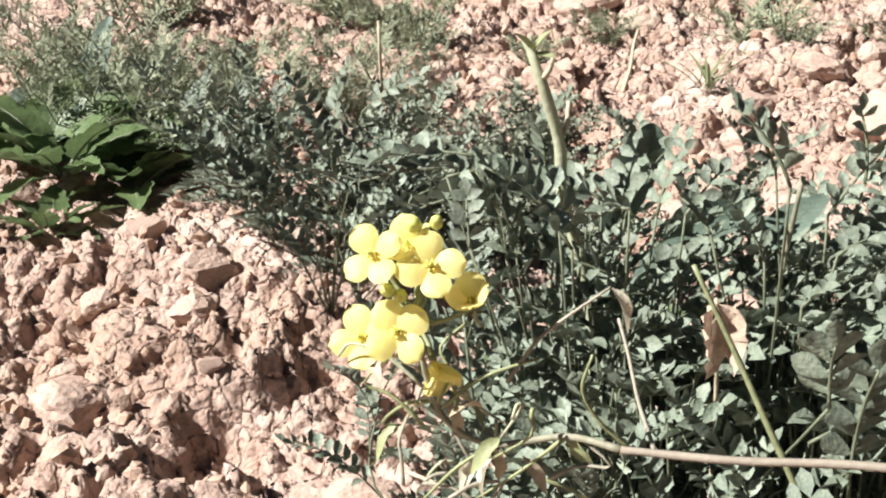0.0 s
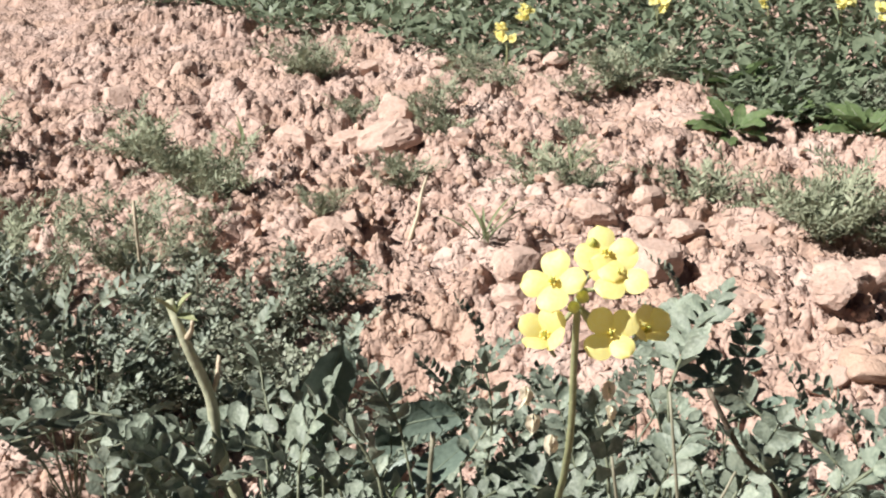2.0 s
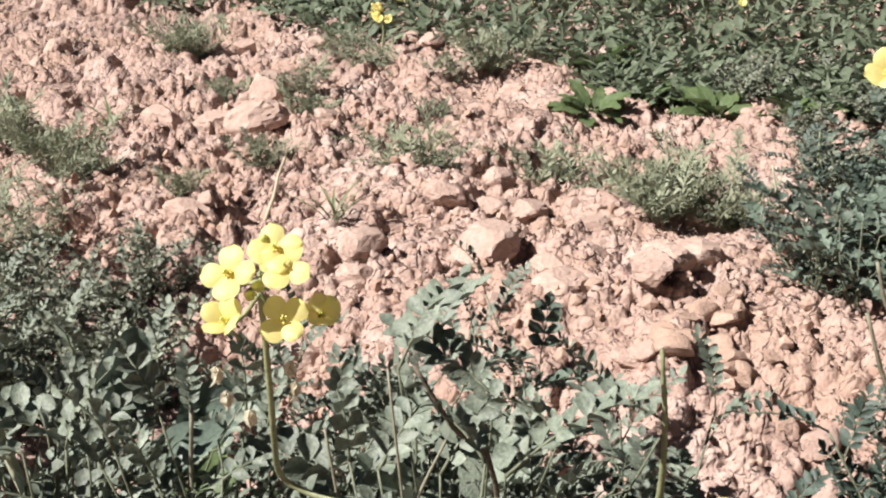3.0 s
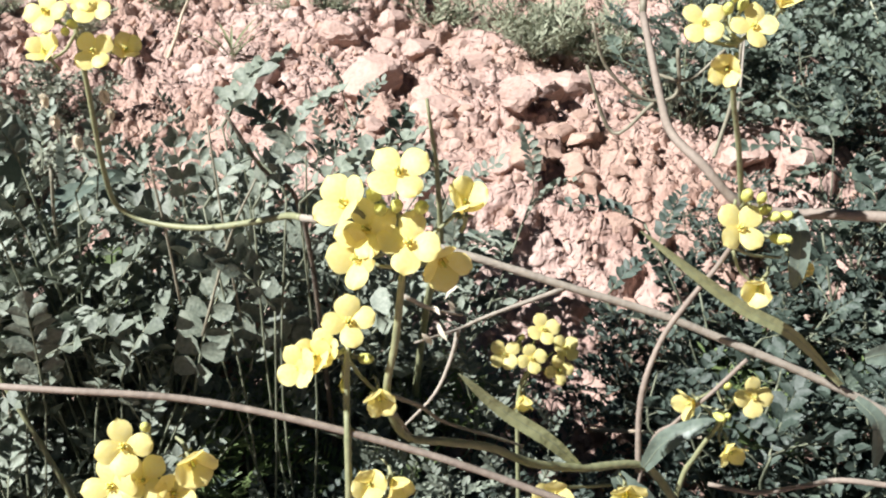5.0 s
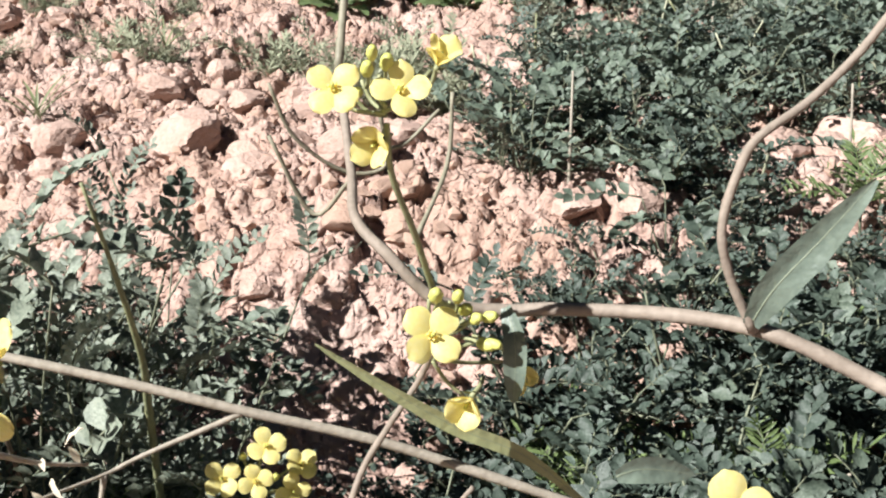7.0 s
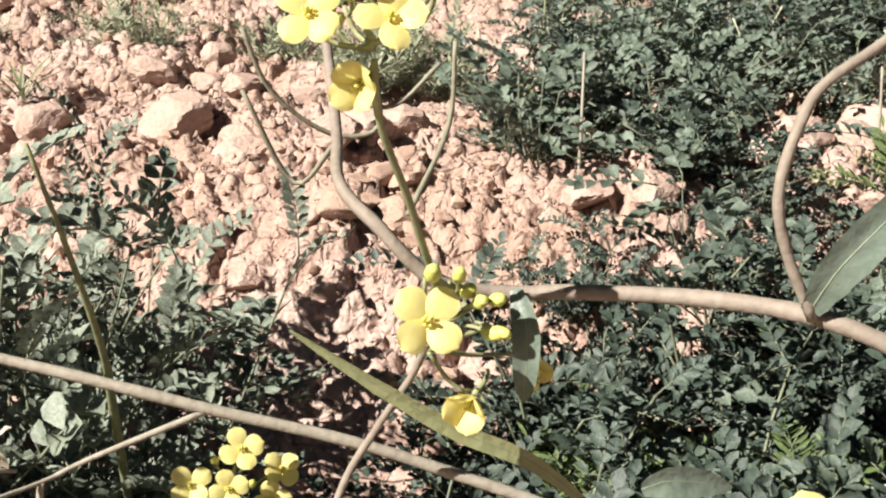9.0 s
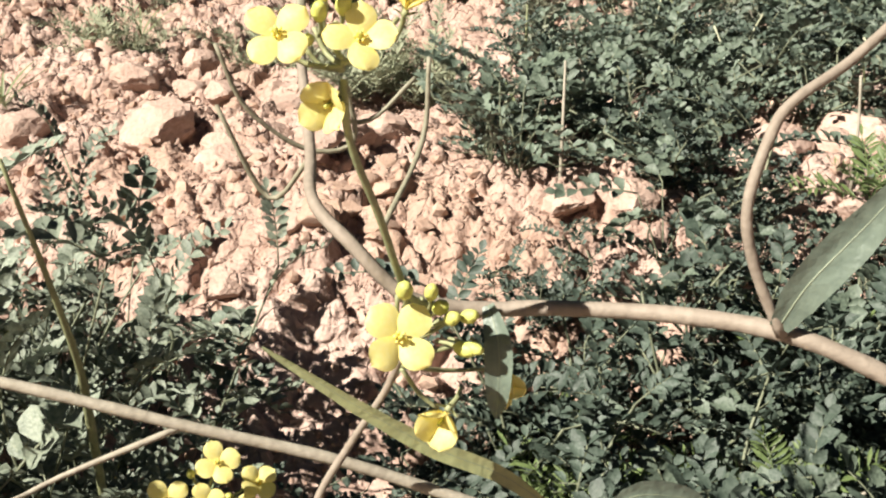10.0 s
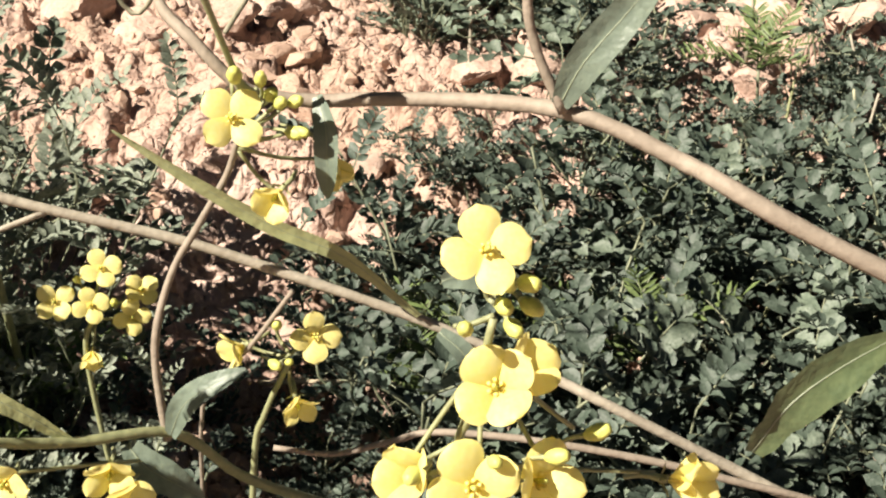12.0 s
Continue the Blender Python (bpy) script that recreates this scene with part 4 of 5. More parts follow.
for line in ([(0.165, 0.262, 0.12), (0.163, 0.26, 0.15), (0.160, 0.26, 0.178)],
             [(0.186, 0.28, 0.10), (0.183, 0.275, 0.14), (0.180, 0.28, 0.185)], [(0.172, 0.255, 0.11), (0.185, 0.265, 0.145), (0.196, 0.27, 0.165)]):
    straw(line, 0.0006, 0.0004, DULL_STEM, "bare_stalk", "thin pale green stalk among chickpea plants")


# a dry leaf caught among the chickpeas, and pale stubs between the low plants
withered = tagged(new("withered_leaf"), "crumpled pinkish-brown withered leaf hanging among chickpeas", "dry leaf", "stalks and straws")
part("leaf_stalk", Shape().add(*tube([(0.090, 0.30, 0.02), (0.089, 0.292, 0.09), (0.086, 0.285, 0.132)], 0.0008, 0.0006, 5, 4)).mesh("leaf_stalk", STRAW), withered)
for way, size, roll in (((-0.35, -0.25, -0.9), 0.017, 0.7), ((0.1, -0.3, -0.95), 0.023, -0.3), ((0.45, -0.2, -0.85), 0.020, -1.1)):
    part("leaf", Shape().add(*blade(size, size * 0.42, 9, 0.7, 0.35, 0.10, 0.9, 0.18, int(size * 1000))).mesh("leaf", WITHERED), withered, turned((0.086, 0.284, 0.131), way, roll))
for x, y, dx, dy, h in ((0.603, 0.36, 0.02, 0.03, 0.045), (0.612, 0.365, 0.03, 0.02, 0.05), (0.70, 0.47, 0.01, 0.01, 0.05), (0.655, 0.43, 0.03, 0.0, 0.05), (0.52, 0.36, -0.02, 0.02, 0.05), (0.49, 0.44, 0.02, 0.01, 0.045), (0.56, 0.45, -0.02, 0.02, 0.05)):
    z = ground_at(x, y)
    straw([(x, y, z), (x + dx * 0.6, y + dy * 0.6, z + h * 0.55), (x + dx, y + dy, z + h)], 0.0014, 0.0009, GREEN_STEM if x > 0.6 else STRAW, "bare_stalk", "short pale bare stalk among low chickpea plants")
rp = random.Random(23)
count = 0
while count < 46:
    x, y = rp.uniform(0.45, 1.0), rp.uniform(0.28, 1.05)
    if not in_right_field(x, y):
        continue
    z, a, h = ground_at(x, y), rp.uniform(0, 6.3), rp.uniform(0.05, 0.085)
    d = Vector((math.cos(a), math.sin(a), 0)) * rp.uniform(0.01, 0.035)
    straw([(x, y, z), (x + d.x * 0.3, y + d.y * 0.3, z + h * 0.55), (x + d.x, y + d.y, z + h)], 0.0013, 0.0008, rp.choice((GREEN_STEM, PALE_STEM, CUT_STEM)), "bare_stalk", "short pale bare stalk among low chickpea plants")
    count += 1
rs = random.Random(19)
for k in range(22):
    x, y = rs.uniform(-0.05, 0.12), rs.uniform(0.27, 0.40)
    a, n = rs.uniform(0, 6.3), rs.uniform(0.015, 0.05)
    straw(lying(x, y, x + n * math.cos(a), y + n * math.sin(a), 0.004, rs.uniform(0.006, 0.02)), 0.0006, 0.0004, STRAW, "dry_straw", "thin dry brown straw on the soil")


# ---- mustard ----
def petal_mesh(seed):
    """A broad obovate petal along +y on a short claw, cupped, with a wavy rim."""
    r = random.Random(seed)
    verts, faces = [], []
    rows, cols = 11, 7
    wide, skew = 0.0037 * r.uniform(0.9, 1.08), r.uniform(-0.12, 0.12)
    wave, phase = r.uniform(0.0002, 0.0005), r.uniform(0, 6)
    for i in range(rows):
        t = math.sin(i / (rows - 1) * math.pi / 2)
        long = 0.0082 * t
        w = wide * (0.3 + 0.7 * math.sin(math.pi / 2 * t / 0.6)) if t < 0.6 else wide * math.sqrt(max(0.02, 1 - ((t - 0.6) / 0.4) ** 2))
        for j in range(cols):
            u = j / (cols - 1) * 2 - 1
            rim = long * (1 - 0.04 * u * u * t)
            lift = 0.0011 * math.sin(t * 2.7) - 0.0006 * u * u * math.sin(t * 3) + wave * t * t * math.sin(3.1 * u + phase)
            verts.append((w * u + skew * 0.004 * t * t, rim, lift))
    for i in range(rows - 1):
        for j in range(cols - 1):
            a = i * cols + j
            faces.append((a, a + 1, a + cols + 1, a + cols))
    return mesh_of("petal", verts, faces, PETAL)


def core_mesh():
    """The heart of a flower: a stalk below, narrow sepals, six stamens and a style; it opens to +z."""
    s = Shape()
    s.add(*tube([(0, 0, -0.009), (0.0008, 0, -0.005), (0, 0, -0.0005)], 0.0005, 0.0008, 5, 3), slot=1)
    for k in range(4):
        a = math.pi / 4 + k * math.pi / 2
        s.add(*blade(0.0036, 0.0011, 3, 0.4, 0.1), turned((0, 0, -0.0022), (math.cos(a), math.sin(a), 0.7)), 1)
    for k in range(6):
        a = k * math.pi / 3
        d = Vector((math.cos(a) * 0.0013, math.sin(a) * 0.0013, 0))
        s.add(*tube([d * 0.3, d * 0.7 + Vector((0, 0, 0.0014)), d * 0.9 + Vector((0, 0, 0.0026))], 0.0002, 0.0004, 4, 2), slot=0)
    s.add(*tube([(0, 0, 0), (0, 0, 0.0035), (0, 0, 0.0042)], 0.0005, 0.0004, 5, 2), slot=2)
    return s.mesh("flower", [PETAL, GREEN_STEM, BUD])


def bud_mesh():
    s = Shape()
    s.add(*tube([(0, 0, -0.006), (0.0005, 0, -0.003), (0, 0, 0)], 0.0004, 0.0006, 5, 2), slot=1)
    s.add(*tube([(0, 0, -0.0006), (0, 0, 0.0006), (0, 0, 0.0022), (0, 0, 0.0038), (0, 0, 0.0046)], 0.0015, 0.0015, 8, 3))
    for v in s.v:
        if v.z > -0.0007 and v.xy.length > 0.0009:
            k = 0.25 + 0.85 * math.sin(math.pi * min(1, max(0.0, (v.z + 0.0008) / 0.0058))) ** 0.7
            v.x, v.y = v.x * k, v.y * k
    return s.mesh("bud", [BUD, GREEN_STEM])


PETALS = [petal_mesh(s) for s in range(6)]
CORE, BUDS = core_mesh(), bud_mesh()
rm = random.Random(77)


def facing(x, y, z, yaw, rise):
    """A pose at a place whose +z looks out towards -y, turned by yaw to +x and lifted by rise, and whose +y is up."""
    a, e = radians(yaw), radians(rise)
    out = Vector((math.sin(a) * math.cos(e), -math.cos(a) * math.cos(e), math.sin(e)))
    side = Vector((math.cos(a), math.sin(a), 0))
    return Matrix.Translation((x, y, z)) @ Matrix((side, out.cross(side), out)).transposed().to_4x4()


def blossom(parent, x, y, z, roll, yaw, pitch, close, size=1.0):
    """A flower turned by yaw and pitch, its first petal by roll, its petals lifted by close; in degrees."""
    m = facing(x, y, z, yaw + rm.uniform(-4, 4), 33 + pitch) @ Matrix.Rotation(radians(roll + rm.uniform(-4, 4)), 4, 'Z') @ Matrix.Scale(size * rm.uniform(0.96, 1.04), 4)
    heart = part("flower", CORE, parent, m, "wide open yellow four-petalled flower" if close < 20 else "half closed yellow flower")
    for k in range(4):
        a = k * math.pi / 2 + rm.uniform(-0.1, 0.1)
        lift = radians(close) + rm.uniform(-0.08, 0.14)
        part("petal", rm.choice(PETALS), heart, Matrix.Rotation(a, 4, 'Z') @ Matrix.Translation((0, 0.0003, 0.0006)) @ Matrix.Rotation(lift, 4, 'X') @ Matrix.Rotation(rm.uniform(-0.2, 0.2), 4, 'Y'))


def raceme(parent, rows, buds, foot, size=1.0):
    """The flowers and buds of one head, each on its own stalk from the stem's end at foot."""
    top = Vector(foot)
    for row in rows:
        blossom(parent, *row, size)
    for x, y, z, yaw, rise in buds:
        part("bud", BUDS, parent, facing(x, y, z, yaw, rise) @ Matrix.Scale(size * rm.uniform(0.85, 1.15), 4), "closed yellow-green bud")
    for x, y, z in [row[:3] for row in rows] + [row[:3] for row in buds]:
        end = Vector((x, y + 0.006, z - 0.003))
        low = top + Vector((0, 0, 0.25 * (z - top.z)))
        if (end - low).length > 0.006:
            mid = (end + low) * 0.5 + Vector((0, 0.002, -0.002))
            part("flower_stalk", Shape().add(*tube([low, mid, end], 0.0006, 0.0005, 5, 3)).mesh("flower_stalk", GREEN_STEM), parent)


def mustard(stems, label):
    """A plant from rows of (name, points, first radius, last radius, material)."""
    plant = tagged(new("mustard_plant"), label, "mustard plant", "flowering mustard plants")
    for name, points, r0, r1, mat in stems:
        part(name, Shape().add(*tube(points, r0, r1, 8, 6, 0.12)).mesh(name, mat), plant)
    return plant


def wide_leaf(parent, points, width, seed, face=(0, -0.6, 0.8), label="blue-green leaf with a pale midrib", mat=WAXY):
    """A leaf laid along a line of points, folded along a pale midrib, its edge wavy."""
    r = random.Random(seed)
    line = glide(points, 5)
    s = Shape()
    n = len(line)
    verts, faces = [], []
    for k, q in enumerate(line):
        t = k / (n - 1)
        along = (line[min(k + 1, n - 1)] - line[max(k - 1, 0)]).normalized()
        up = Vector(face)
        side = along.cross(up).normalized()
        up = side.cross(along)
        w = width * 0.5 * (0.12 + 0.88 * math.sin(math.pi * min(1, 0.08 + 0.92 * t)) ** 0.7)
        for u in (-1, -0.5, 0, 0.5, 1):
            verts.append(q + side * (w * u) + up * (abs(u) * w * 0.3 + (width * 0.05 * r.uniform(-1, 1) if abs(u) == 1 else 0)))
    for k in range(n - 1):
        for j in range(4):
            a = k * 5 + j
            faces.append((a, a + 1, a + 6, a + 5))
    s.add(verts, faces)
    s.add(*tube([Vector(p) for p in points], width * 0.028, width * 0.008, 6, 5), slot=1)
    return part("leaf", s.mesh("leaf", [mat, MIDRIB]), parent, None, label)


# broad mustard leaves low among the chickpeas
seedling = tagged(new("mustard_seedling"), "young mustard plant with broad dark leaves", "mustard plant", "flowering mustard plants")
seedling.location = (0.095, 0.47, ground_at(0.095, 0.47))
root = Vector(seedling.location)
SEEDLING_LEAVES = [
    ([(0.070, 0.435, 0.088), (0.073, 0.430, 0.107), (0.082, 0.428, 0.128), (0.086, 0.428, 0.138)], 0.021, 21, (0.3, -0.8, 0.3)),
    ([(0.095, 0.470, 0.040), (0.104, 0.460, 0.078), (0.121, 0.460, 0.085), (0.138, 0.460, 0.086)], 0.020, 22, (0.3, -0.8, 0.3)),
    ([(0.085, 0.440, 0.054), (0.091, 0.440, 0.063), (0.100, 0.440, 0.073), (0.112, 0.440, 0.080)], 0.022, 23, (-0.3, -0.7, 0.5)),
]
for line, width, seed, face in SEEDLING_LEAVES:
    line = [Vector(p) - root for p in line]
    wide_leaf(seedling, line, width, seed, face)
    part("leaf_stalk", Shape().add(*tube([(0, 0, 0), line[0] * 0.5, line[0]], 0.0012, 0.0009, 6, 3)).mesh("leaf_stalk", DULL_STEM), seedling)
shoot = tagged(new("mustard_seedling"), "young mustard shoot with one pale leaf", "mustard plant", "flowering mustard plants")
part("leaf_stalk", Shape().add(*tube([(0.128, 0.352, -0.025), (0.120, 0.342, 0.06), (0.110, 0.331, 0.127)], 0.0004, 0.0004, 6, 4)).mesh("leaf_stalk", DULL_STEM), shoot)
wide_leaf(shoot, [(0.110, 0.330, 0.127), (0.116, 0.335, 0.131), (0.125, 0.345, 0.133), (0.136, 0.362, 0.132)], 0.013, 24, (-0.3, -0.45, 0.85))

# an upright leafy weed at the back
upright = tagged(new("broad_leaved_weed"), "leafy weed with one tall upright leaf", "weed", "broad-leaved weeds")
upright.location = (-0.31, 0.85, ground_at(-0.31, 0.85))
for line, width, seed in ([(0, 0, 0.0), (0.010, 0, 0.04), (0.021, 0, 0.075), (0.033, 0.01, 0.108)], 0.032, 31), ([(0, 0, 0), (-0.02, -0.01, 0.03), (-0.035, -0.01, 0.05), (-0.05, -0.01, 0.055)], 0.018, 32), ([(0, 0, 0), (0.03, -0.01, 0.025), (0.05, -0.02, 0.04), (0.065, -0.02, 0.04)], 0.018, 33), ([(0, -0.05, 0), (0.0, -0.05, 0.022), (0.010, -0.05, 0.038), (0.020, -0.05, 0.056)], 0.02, 34):
    wide_leaf(upright, line, width, seed, (-0.4, -0.8, 0.2))
for dx, dz in ((-0.022, 0.082), (-0.008, 0.084), (-0.014, 0.078)):
    part("flower", Shape().add(*blade(0.008, 0.007, 4, 0.4, 0.2)).mesh("flower", WHITE), upright, turned((dx, 0.0, dz), (dx * 8, -0.6, 0.5)), "tiny white flower")
part("flower_stalk", Shape().add(*tube([(0, 0, 0.01), (-0.008, 0, 0.05), (-0.014, 0, 0.08)], 0.0009, 0.0006, 5, 3)).mesh("flower_stalk", GREEN_STEM), upright)

# the long lodged plant with the tallest stem
MAIN = [(0.62, 0.03, 0.0), (0.53, 0.06, 0.12), (0.437, 0.105, 0.176), (0.428, 0.125, 0.179), (0.409, 0.142, 0.186), (0.392, 0.160, 0.184), (0.370, 0.175, 0.181), (0.357, 0.180, 0.180),
        (0.345, 0.182, 0.182), (0.338, 0.183, 0.186), (0.330, 0.188, 0.195)]
TALL = [(0.330, 0.188, 0.195), (0.324, 0.200, 0.201), (0.327, 0.220, 0.206), (0.330, 0.250, 0.225), (0.339, 0.275, 0.250), (0.347, 0.285, 0.262), (0.352, 0.288, 0.270)]
INNER = [(0.346, 0.181, 0.182), (0.340, 0.178, 0.186), (0.337, 0.175, 0.193), (0.332, 0.170, 0.209), (0.326, 0.165, 0.226), (0.325, 0.164, 0.238)]
CURVED = [(0.405, 0.142, 0.187), (0.399, 0.145, 0.201), (0.397, 0.147, 0.213), (0.402, 0.150, 0.226), (0.406, 0.150, 0.232), (0.418, 0.152, 0.238), (0.432, 0.155, 0.248), (0.445, 0.158, 0.262)]
lodged = mustard([("stem", MAIN + TALL[1:4], 0.0022, 0.0013, STEM), ("stem_top", TALL[3:], 0.0013, 0.0009, DULL_STEM), ("branch", INNER, 0.0010, 0.0007, GREEN_STEM), ("branch", CURVED, 0.0012, 0.0010, STEM)],
                 "lodged mustard plant with a brownish stem and yellow flowers")
raceme(lodged, [(0.3139, 0.1630, 0.2467, 46, -16, 8, 6), (0.3277, 0.1620, 0.2453, 0, -10, 8, 7), (0.3369, 0.1660, 0.2493, 20, 30, 30, 50), (0.3229, 0.1630, 0.2344, 45, -35, -28, 40)],
       [(0.3221, 0.1630, 0.2527, -5, 60), (0.3193, 0.1640, 0.2456, -20, 10), (0.3215, 0.1660, 0.2486, -5, 50), (0.3255, 0.1660, 0.2495, 5, 55)], INNER[-1], 0.80)
raceme(lodged, [(0.358, 0.288, 0.274, 10, -5, 0, 8), (0.365, 0.288, 0.262, 45, 10, 0, 10), (0.344, 0.288, 0.265, 30, -20, 0, 30), (0.333, 0.288, 0.265, 20, -40, 0, 35), (0.343, 0.288, 0.281, 0, -10, 10, 10)], [(0.350, 0.289, 0.284, 0, 50)], TALL[-1], 1.0)
wide_leaf(lodged, [(0.404, 0.142, 0.189), (0.408, 0.140, 0.199), (0.417, 0.138, 0.211), (0.426, 0.135, 0.225)], 0.0086, 3, (-0.1, -0.8, 0.5))
wide_leaf(lodged, [(0.357, 0.178, 0.182), (0.3575, 0.172, 0.176), (0.357, 0.170, 0.166), (0.357, 0.171, 0.158)], 0.006, 4, (-0.4, -0.8, 0.1))

wide_leaf(lodged, [(0.4395, 0.1000, 0.1160), (0.4476, 0.1000, 0.1280), (0.4593, 0.1000, 0.1359), (0.4744, 0.1000, 0.1423)], 0.013, 9, (0.25, -0.8, 0.45), "broad green leaf with a pale midrib", PALE_GREEN)
for line in ([(0.339, 0.238, 0.216), (0.341, 0.240, 0.199), (0.329, 0.240, 0.198), (0.315, 0.240, 0.210), (0.309, 0.240, 0.226)], [(0.329, 0.230, 0.200), (0.319, 0.240, 0.186), (0.308, 0.240, 0.211)],
             [(0.339, 0.200, 0.192), (0.355, 0.225, 0.203), (0.358, 0.230, 0.222)], [(0.334, 0.245, 0.205), (0.345, 0.240, 0.204), (0.357, 0.240, 0.214)]):
    part("seed_pod", Shape().add(*tube(line, 0.0007, 0.0006, 6, 5, 0.3)).mesh("seed_pod", DULL_STEM), lodged, None, "thin green seed pod")

# the second lodged plant
SECOND = [(0.62, 0.09, 0.0), (0.55, 0.11, 0.02), (0.487, 0.140, 0.055), (0.436, 0.155, 0.087), (0.415, 0.165, 0.098), (0.383, 0.175, 0.115), (0.349, 0.184, 0.130), (0.323, 0.190, 0.141), (0.292, 0.195, 0.152),
          (0.262, 0.202, 0.162), (0.230, 0.212, 0.170), (0.209, 0.224, 0.170)]
RISING = [(0.209, 0.224, 0.170), (0.2042, 0.2320, 0.1671), (0.1886, 0.2430, 0.1601), (0.1754, 0.2500, 0.1564), (0.1620, 0.2580, 0.1551), (0.1519, 0.2630, 0.1569), (0.1465, 0.2620, 0.1634), (0.1461, 0.2500, 0.1801), (0.1463, 0.2420, 0.1971), (0.1462, 0.2380, 0.2146), (0.146, 0.232, 0.234)]
second = mustard([("stem", SECOND, 0.0018, 0.0012, PALE_STEM), ("branch", RISING, 0.0012, 0.0008, GREEN_STEM)], "lodged mustard plant with a long leaning stem and yellow flowers")
for row in [(0.134, 0.23, 0.215), (0.152, 0.228, 0.216), (0.141, 0.238, 0.198), (0.136, 0.232, 0.207), (0.153, 0.230, 0.209)]:
    for k in range(3):
        part("withered_petal", Shape().add(*blade(0.0052, 0.0022, 5, 0.9, 0.6, 0, 1, 0.25, k)).mesh("withered_petal", CREAM), second, turned(row, (rm.uniform(-0.5, 0.5), -0.3, -1), rm.uniform(-1, 1)), "pale withered petal")
raceme(second, [(0.1398, 0.2250, 0.2406, 12, -28, 5, 4), (0.1508, 0.2260, 0.2455, 15, -18, 12, 6), (0.1528, 0.2230, 0.2421, -20, -12, 8, 8), (0.1381, 0.2250, 0.2280, 160, -35, 20, 36), (0.1517, 0.2240, 0.2283, 48, -18, 5, 8), (0.1596, 0.2290, 0.2264, 10, 20, 10, 40)],
       [(0.1465, 0.2280, 0.2356, -20, 30), (0.1439, 0.2270, 0.2342, 0, 20), (0.1480, 0.2290, 0.2463, 0, 50)], RISING[-1], 0.82)
for line in ([(0.292, 0.195, 0.152), (0.265, 0.193, 0.145), (0.255, 0.19, 0.143), (0.239, 0.178, 0.147)], [(0.255, 0.19, 0.143), (0.252, 0.188, 0.133), (0.246, 0.184, 0.123), (0.234, 0.178, 0.115)], [(0.234, 0.165, 0.171), (0.243, 0.17, 0.163), (0.253, 0.175, 0.157)]):
    part("branch", Shape().add(*tube(line, 0.0008, 0.0004, 6, 5, 0.2)).mesh("branch", PALE_STEM), second, None, "thin grey-green side shoot")
for k, row in enumerate([(0.243, 0.172, 0.162), (0.245, 0.172, 0.157), (0.253, 0.18, 0.164), (0.249, 0.178, 0.161), (0.24, 0.172, 0.154)]):
    part("withered_petal", Shape().add(*blade(0.0055, 0.0018, 5, 0.7, 0.5, 0, 1, 0.2, k)).mesh("withered_petal", CREAM), second, turned(row, (rm.uniform(-1, 1), -0.3, rm.uniform(-1, 0.4)), rm.uniform(-1, 1)), "pale withered petal")
wide_leaf(second, [(0.381, 0.172, 0.119), (0.362, 0.173, 0.139), (0.344, 0.175, 0.150), (0.327, 0.177, 0.163), (0.309, 0.180, 0.178)], 0.0042, 5, (-0.75, -0.35, 0.6), "long narrow pale green leaf", PALE_LEAF)
wide_leaf(second, [(0.3864, 0.1700, 0.1299), (0.3927, 0.1700, 0.1309), (0.4009, 0.1700, 0.1291), (0.4099, 0.1700, 0.1257)], 0.0075, 6, (0.1, -0.85, 0.3))
wide_leaf(second, [(0.386, 0.170, 0.114), (0.392, 0.165, 0.108), (0.394, 0.164, 0.098), (0.395, 0.165, 0.088)], 0.007, 7)

# the third lodged plant
THIRD = [(0.50, 0.03, 0.0), (0.40, 0.07, 0.06), (0.33, 0.10, 0.108), (0.270, 0.120, 0.129), (0.228, 0.130, 0.145), (0.179, 0.142, 0.157), (0.136, 0.150, 0.161), (0.095, 0.170, 0.155), (0.070, 0.180, 0.150), (0.050, 0.190, 0.146),
         (0.039, 0.195, 0.146), (0.024, 0.200, 0.141), (0.015, 0.200, 0.146), (0.011, 0.200, 0.155), (0.009, 0.201, 0.168)]
third = mustard([("stem", THIRD[:10], 0.0012, 0.0008, STEM), ("branch", THIRD[9:], 0.0008, 0.0006, DULL_STEM)], "lodged mustard plant with a curved stem and yellow flowers")
raceme(third, [(0.0016, 0.2000, 0.1855, 45, -18, 5, 8), (0.0126, 0.1990, 0.1833, 4, 5, 5, 12), (0.0086, 0.2060, 0.1842, 30, -30, 20, 40), (0.0055, 0.1980, 0.1693, 42, -5, 0, 6), (-0.0022, 0.2030, 0.1654, 20, -25, 5, 15), (0.0208, 0.2000, 0.1740, 200, -18, 25, 45), (0.0118, 0.2020, 0.1604, 0, 30, -75, 55)],
       [(0.0041, 0.2000, 0.1779, -10, 30), (0.0139, 0.2020, 0.1910, 10, 45), (0.0055, 0.2020, 0.1756, 20, 30), (0.0096, 0.2040, 0.1897, 0, 40)], THIRD[-1], 0.87)
for a, c in (((0.0, 0.2, 0.160), (-0.006, -0.1, 0.1)), ((0.014, 0.2, 0.152), (0.4, -0.2, -0.6)), ((0.022, 0.2, 0.150), (-0.4, -0.3, 0.5)), ((0.024, 0.199, 0.141), (0.3, -0.2, -0.9)), ((0.030, 0.197, 0.140), (0.5, -0.3, -0.5))):
    part("withered_leaf", Shape().add(*blade(0.010, 0.003, 5, 0.8, 0.6, 0.05, 1, 0.2, 3)).mesh("withered_leaf", STRAW), third, turned(a, c, 0.5), "shrivelled pale leaf")
